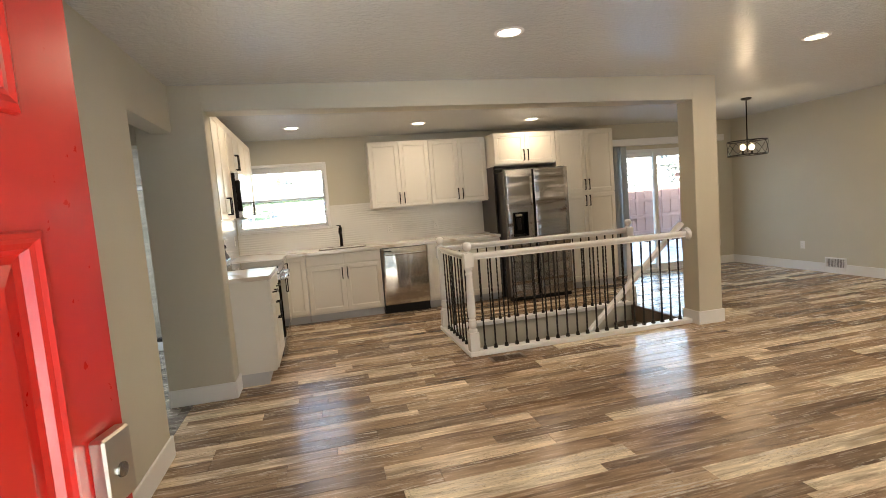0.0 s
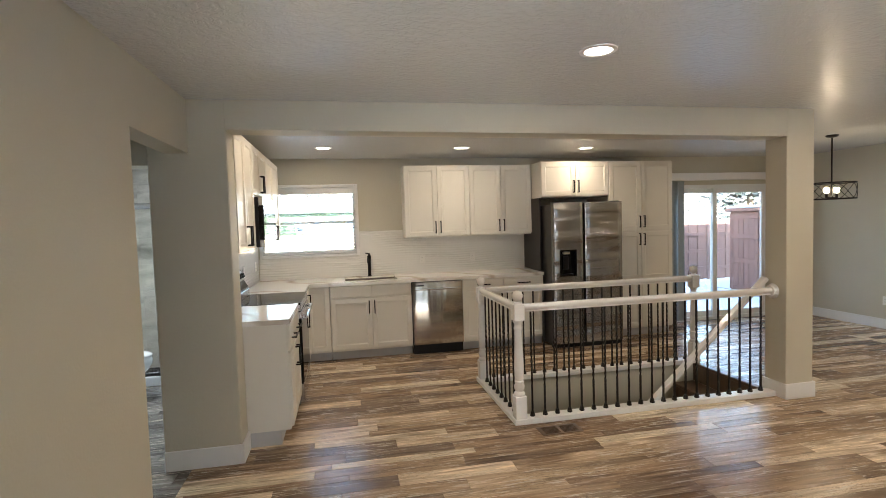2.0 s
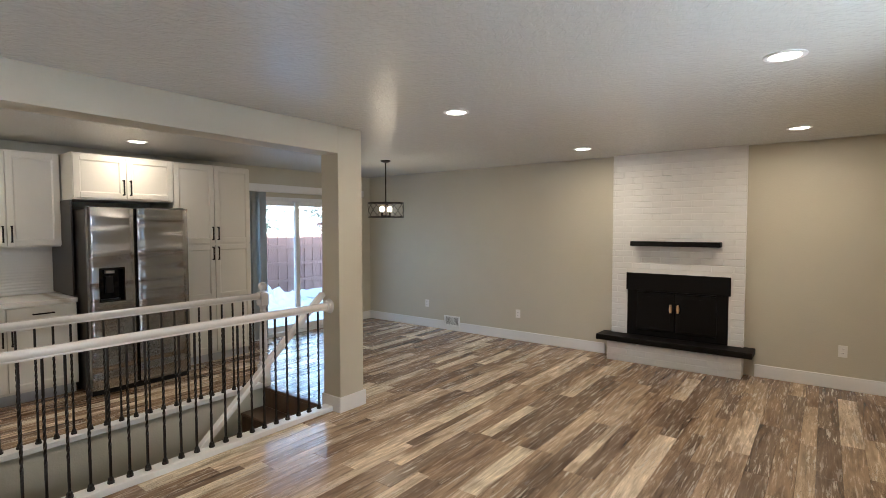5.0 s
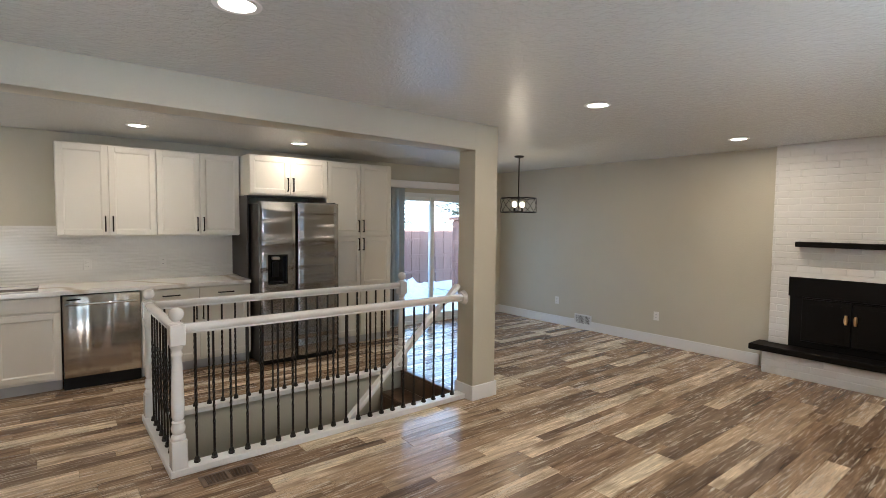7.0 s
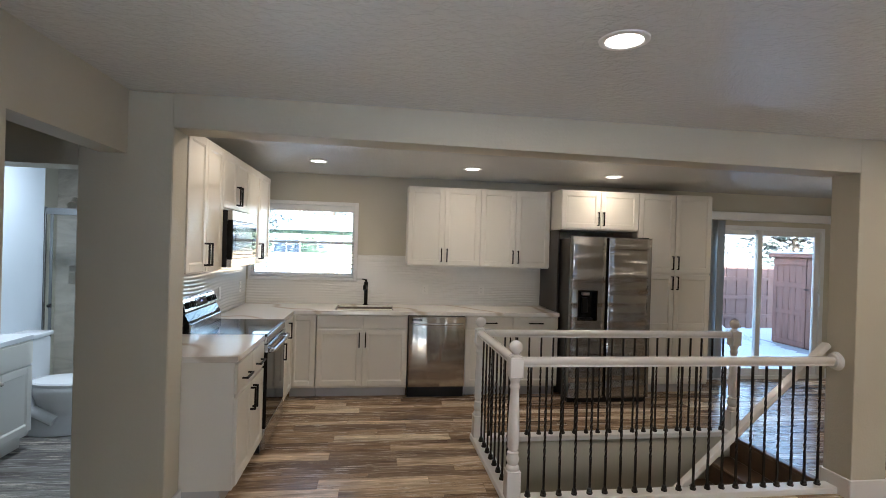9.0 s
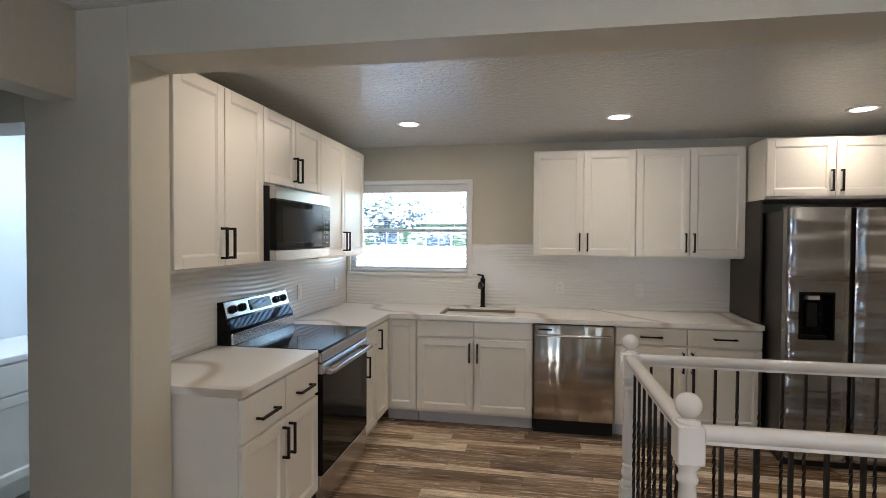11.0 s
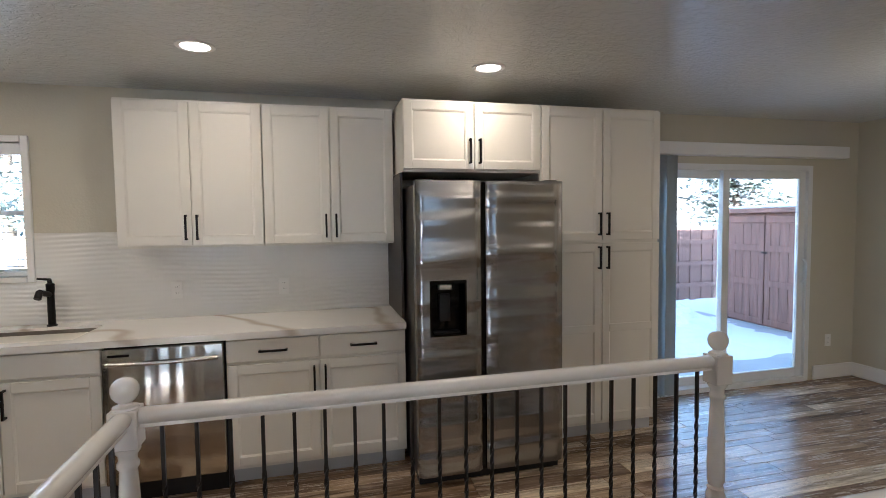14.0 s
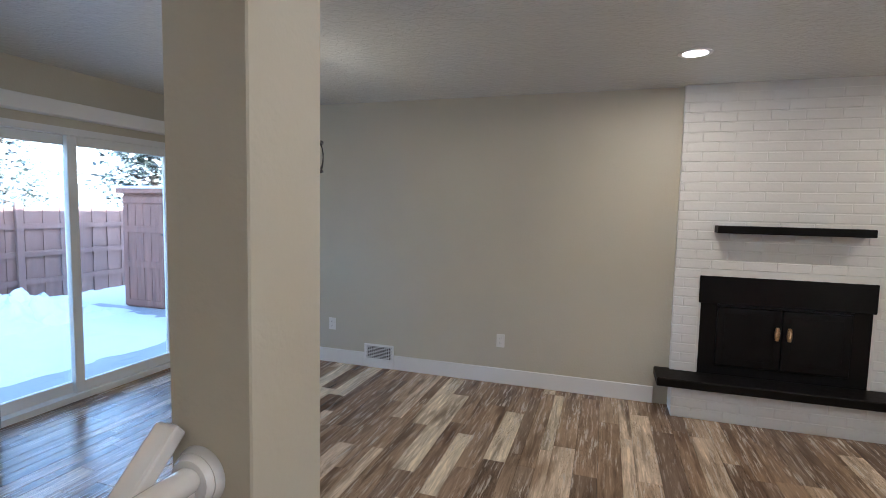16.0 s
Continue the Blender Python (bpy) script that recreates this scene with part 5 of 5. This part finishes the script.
def drift(name, xa, xb, ya, yb, z, amp, seed, label, mat_=None):
    """A lumpy snow cover over a rectangle, thin at its rim."""
    bm = bmesh.new()
    nx, ny = max(6, int((xb - xa) / 0.05)), max(6, int((yb - ya) / 0.05))
    g = []
    for j in range(ny + 1):
        g.append([])
        for i in range(nx + 1):
            x, y = xa + (xb - xa) * i / nx, ya + (yb - ya) * j / ny
            e = min(1.0, 5 * min(i / nx, 1 - i / nx), 5 * min(j / ny, 1 - j / ny))
            h = 0.5 + noise.noise(Vector((x * 2.1, y * 2.1, seed))) * 0.6 + noise.noise(Vector((x * 5.5, y * 5.5, seed + 3))) * 0.45 + noise.noise(Vector((x * 13, y * 13, seed + 5))) * 0.22
            wob = 0.10 * noise.noise(Vector((x * 1.5, y * 1.5, seed + 9)))
            g[-1].append(bm.verts.new((x + wob, y + wob, z - 0.01 + max(0.0, h) * amp * e + 0.02 * e)))
    for p_, q_ in zip(g, g[1:]):
        for i in range(nx):
            bm.faces.new((p_[i], p_[i + 1], q_[i + 1], q_[i]))
    return solid(name, bm, mat_ or M_SNOW, label, "snow", "stuff", smooth=True)


drift("patio_snow", 1.2, 8.75, 8.05, 10.9, GZ, 0.018, 1.0, "smooth thin snow on the patio")
drift("snow_drift", 4.0, 8.4, 10.0, 12.0, GZ, 0.45, 5.0, "lumpy snow heaped along the fence")
drift("snow_drift", -6.0, 4.0, 10.6, 13.8, GZ, 0.2, 8.0, "lumpy snow on the yard")


def fence(name, m, length, height, material, label, rails=(0.3, 0.75, 1.2), board=0.14):
    t = thing(name, label, "fence", m)
    n = int(length / board)
    bme = mesh_of("board", boxes((-0.004, board + 0.004, 0.0, 0.018, 0.0, height)), material)
    for i in range(n):
        o = new("board", bme)
        o.parent = t
        o.matrix_basis = pose(i * board, 0.02 * (i % 2), random.uniform(-0.015, 0.01))
    for z in rails:
        part("rail", boxes((0, length, -0.04, 0.0, z - 0.045, z + 0.045)), material, t)
    x = 0.0
    while x <= length:
        part("post", boxes((x - 0.05, x + 0.05, -0.085, -0.041, -0.3, height + 0.06)), material, t)
        x += 2.2
    return t


fence("fence", pose(1.6, 12.2, GZ), 10.6, 1.52, M_FENCE, "reddish brown wooden privacy fence behind snow")
fence("fence", pose(-24.0, 16.5, GZ), 20.4, 1.46, M_FENCE_PALE, "sunlit pale wooden fence across the yard")
fence("fence", pose(-2.66, 16.5, GZ), 6.0, 1.46, M_FENCE_PALE, "sunlit pale wooden fence behind the kitchen")
# Shaded section between the pale fences; the shade is in its colour.
fence("shaded_boards", pose(-3.60, 16.5, GZ), 0.92, 1.50, M_BOARDS_SHADED, "boarded section in the pale fence, its shade painted blue-grey", (0.3, 1.2))

sd = thing("shed", "reddish wooden storage shed with panelled double doors", "shed", Matrix.Translation((8.6, 10.45, GZ)) @ Matrix.Rotation(radians(-90), 4, "Z"))
SH, SL = 1.76, 2.1
part("body", boxes((0.0, SL, 0.03, 1.2, 0.0, SH)), M_SHED, sd)
part("roof", boxes((-0.06, SL + 0.06, -0.07, 1.3, SH, SH + 0.07, 0.004)), M_SHED, sd)
part("snow_cap", boxes((-0.05, SL + 0.05, -0.06, 1.29, SH + 0.07, SH + 0.11, 0.015)), M_SNOW, sd, "thin snow on the roof")
for k, (a_, b_) in enumerate(((0.0, 0.80), (0.81, 1.61), (1.62, SL))):
    dd = part("door", boxes((a_ + 0.005, b_ - 0.005, 0.012, 0.03, 0.02, SH - 0.02)), M_SHED, sd)
    for z in (0.0, 0.60, 1.14, SH - 0.17):
        part("rail", boxes((a_ + 0.005, b_ - 0.005, -0.006, 0.012, z + 0.02, z + 0.12, 0.003)), M_SHED, dd)
    for xx in (a_ + 0.005, b_ - 0.095):
        part("stile", boxes((xx, xx + 0.09, -0.004, 0.012, 0.121, SH - 0.171, 0.003)), M_SHED, dd)
    nb = 4
    for q in range(nb):
        xx = a_ + 0.1 + (b_ - a_ - 0.2) * q / nb
        part("board", boxes((xx + 0.004, xx + (b_ - a_ - 0.2) / nb - 0.004, 0.004, 0.011, 0.121, SH - 0.171)), M_SHED, dd)
part("latch", boxes((0.76, 0.86, -0.02, -0.006, 1.13, 1.16, 0.003)), M_BLACK, sd)


def house(name, m, w, d_, h, wall_m, label, wins):
    t = thing(name, label, "house", m)
    part("wall", boxes((0, w, 0, d_, -0.1, h)), wall_m, t)
    rf = bmesh.new()
    o_ = 0.5
    pts = [(-o_, -o_, h), (w + o_, -o_, h), (w + o_, d_ + o_, h), (-o_, d_ + o_, h), (-o_, d_ / 2, h + 0.9), (w + o_, d_ / 2, h + 0.9)]
    v = [rf.verts.new(p_) for p_ in pts]
    for f_ in ((0, 1, 5, 4), (2, 3, 4, 5), (0, 4, 3), (1, 2, 5), (0, 3, 2, 1)):
        rf.faces.new([v[i] for i in f_])
    part("roof", rf, M_SNOW, t, "snow-covered roof")
    for wx, wz, ww, wh in wins:
        wi = part("window", boxes((wx, wx + ww, -0.05, 0.02, wz, wz + wh)), M_TRIM, t)
        part("pane", boxes((wx + 0.07, wx + ww / 2 - 0.03, -0.06, -0.045, wz + 0.07, wz + wh - 0.07), (wx + ww / 2 + 0.03, wx + ww - 0.07, -0.06, -0.045, wz + 0.07, wz + wh - 0.07)), M_PANE_SKY, wi)
    return t


house("neighbour_house", pose(-7.0, 24.0, GZ), 14, 8, 2.32, M_STUCCO, "green single-storey house with a snowy roof", [(0.7, 1.2, 1.1, 0.9), (3.0, 1.2, 1.2, 0.95), (4.9, 1.45, 1.2, 0.55), (7.1, 1.15, 1.6, 0.95), (10.6, 1.2, 1.6, 0.9)])
house("neighbour_house", pose(9.0, 21.0, GZ), 12, 8, 2.6, M_EXTWALL, "beige house with a snowy roof behind the fence", [(9.4, 1.0, 2.0, 1.2)])


def tree(m, height, spread, seed, label, clumps=420, leaf=0.13):
    rnd = random.Random(seed)
    t = thing("tree", label, "tree", m)
    bm = bmesh.new()
    rod(bm, (0, 0, -0.2), (0.1, 0, height * 0.55), 0.20, 0.10, 10)
    rod(bm, (0.1, 0, height * 0.55), (0.0, 0.1, height * 0.95), 0.10, 0.02, 8)
    limbs = []
    for i in range(14):
        z = height * rnd.uniform(0.25, 0.85)
        an, r = rnd.uniform(0, 6.28), spread * rnd.uniform(0.5, 1.0) * (1.1 - 0.6 * z / height)
        e = (r * math.cos(an), r * math.sin(an), z + height * rnd.uniform(0.03, 0.15))
        rod(bm, (0.05, 0, z), e, 0.05, 0.012, 6)
        limbs.append(((0.05, 0, z), e))
    part("trunk", bm, M_BARK, t)
    verts, faces, laden = [], [], []
    for i in range(clumps):
        a_, e = limbs[rnd.randrange(len(limbs))]
        f = rnd.uniform(0.25, 1.12)
        c = [a_[k] + (e[k] - a_[k]) * f + rnd.gauss(0, 0.28) for k in range(3)]
        snowy = rnd.random() < 0.6
        for q in range(9):
            d1 = Vector((rnd.gauss(0, 1), rnd.gauss(0, 1), rnd.gauss(0, 0.6))).normalized() * leaf * rnd.uniform(0.5, 1.2)
            d2 = d1.orthogonal().normalized() * leaf * 0.35
            cc = Vector(c) + Vector((rnd.gauss(0, 0.16), rnd.gauss(0, 0.16), rnd.gauss(0, 0.12)))
            k = len(verts)
            verts += [cc - d1, cc + d2, cc + d1, cc - d2]
            faces.append((k, k + 1, k + 2, k + 3))
            laden.append(1 if snowy and q < 6 else 0)
    me = bpy.data.meshes.new("crown")
    me.from_pydata(verts, [], faces)
    me.materials.append(M_LEAF)
    me.materials.append(M_SNOW)
    me.polygons.foreach_set("material_index", laden)
    o = new("crown", me)
    o.parent = t
    return t


tree(pose(-6.2, 19.5, GZ), 6.5, 3.0, 1, "bushy snow-dusted evergreen tree behind the fence", 1300)
tree(pose(-9.5, 20.5, GZ), 7.0, 3.2, 2, "tall bushy snow-dusted evergreen tree", 1300)
tree(pose(-2.6, 38.0, GZ), 8.5, 3.4, 3, "leafy snow-dusted evergreen tree behind the house", 900)
tree(pose(10.5, 16.5, GZ), 4.6, 2.4, 4, "dark evergreen shrub tree above the fence", 900)
tree(pose(13.8, 15.6, GZ), 4.0, 2.0, 5, "dark evergreen shrub beside the house", 800)

# ---- pieces: bricks, planks ----
BL, BH, J, HJ = 0.207, 0.064, 0.007, 0.003


def brick_mesh(l):
    return mesh_of("brick", box(bmesh.new(), -0.004, 0.02, 0.0, l, 0.0, BH, 0.003), M_BRICK)


brick_cache = {}


def course(parent, xf, ya, yb, z, off):
    y = ya - (off if off else 0)
    while y < yb - 0.01:
        a_, b_ = max(y, ya), min(y + BL, yb)
        if b_ - a_ > 0.025:
            key = round(b_ - a_, 3)
            if key not in brick_cache:
                brick_cache[key] = brick_mesh(key)
            o = new("brick", brick_cache[key])
            o.parent = parent
            o.matrix_basis = pose(xf + random.uniform(-0.0012, 0.0012), a_, z)
        y += BL + HJ


z, k = 0.302, 0
while z + BH < CEIL:
    off = (BL + HJ) / 2 if k % 2 else 0
    if z < FBZ - 0.02:
        course(chim, CX, CY0, FBY0 - 0.022, z, off)
        course(chim, CX, FBY1 + 0.017, CY1, z, off)
    else:
        course(chim, CX, CY0, CY1, z, off)
    z += BH + J
    k += 1
z, k = 0.012, 0
while z + BH < 0.236:
    course(hearth, 6.66, CY0, CY1, z, (BL + HJ) / 2 if k % 2 else 0)
    z += BH + J
    k += 1


def plank_mesh(rects):
    vs, fs = [], []
    for xa, xb, ya, yb in rects:
        k = len(vs)
        c = 0.0016
        for zz, i in ((-0.010, 0), (-c, 0), (0, c)):
            vs += [(xa + i, ya + i, zz), (xb - i, ya + i, zz), (xb - i, yb - i, zz), (xa + i, yb - i, zz)]
        for r in (0, 4):
            for i in range(4):
                j = (i + 1) % 4
                fs.append((k + r + i, k + r + j, k + r + 4 + j, k + r + 4 + i))
        fs.append((k + 8, k + 9, k + 10, k + 11))
    me = bpy.data.meshes.new("plank")
    me.from_pydata(vs, [], fs)
    return me


floor = tagged(new("floor"), "weathered brown vinyl plank floor", "floor", "", "structure")
gap = 0.0006


def lay(parent, area, holes, material, seed, near=None, far_material=None):
    """Strips of mixed widths; those within near are pieces of their own, the rest one joined part."""
    rnd = random.Random(seed)
    xa, xb, ya, yb = area
    y, far = ya, []
    while y < yb - 0.01:
        ye = min(y + rnd.choice((0.075, 0.10, 0.135, 0.135)), yb)
        x = xa - rnd.uniform(0.1, 0.9)
        while x < xb - 0.01:
            ln = rnd.choice((0.97, 0.97, 1.22, 0.75))
            a_, b_ = max(x, xa), min(x + ln, xb)
            if b_ - a_ > 0.03:
                rects = [(a_ + gap, b_ - gap, y + gap, ye - gap)]
                for hx0, hx1, hy0, hy1 in holes:
                    nxt = []
                    for r in rects:
                        ra, rb, rc, rd = r
                        if rb <= hx0 or ra >= hx1 or rd <= hy0 or rc >= hy1:
                            nxt.append(r)
                            continue
                        if ra < hx0: nxt.append((ra, hx0, rc, rd))
                        if rb > hx1: nxt.append((hx1, rb, rc, rd))
                        m0, m1 = max(ra, hx0), min(rb, hx1)
                        if rc < hy0: nxt.append((m0, m1, rc, hy0))
                        if rd > hy1: nxt.append((m0, m1, hy1, rd))
                    rects = nxt
                rects = [r for r in rects if r[1] - r[0] > 0.01 and r[3] - r[2] > 0.004]
                if rects and (near is None or (near[0] < (a_ + b_) / 2 < near[1] and near[2] < y < near[3])):
                    me = plank_mesh(rects)
                    me.materials.append(material)
                    o = new("plank", me)
                    o.parent = parent
                else:
                    far += rects
            x += ln
        y = ye
    if far:
        me = plank_mesh(far)
        me.materials.append(far_material)
        o = tagged(new("planks", me), kind="stuff")
        o.parent = parent


lay(floor, (LEFT_K, RIGHT, FRONT, BACK), [(1.25, 3.60, 4.15, 5.20)], M_FLOOR, 4, (-1.1, 5.2, 1.3, 5.9), M_FLOOR_FAR)
hall_floor = tagged(new("floor_hall"), "grey-brown vinyl plank hall and bathroom floor", "floor", "", "structure")
lay(hall_floor, (-2.9, LEFT_K, 2.0, 6.6), [], M_BATHFLOOR, 9)
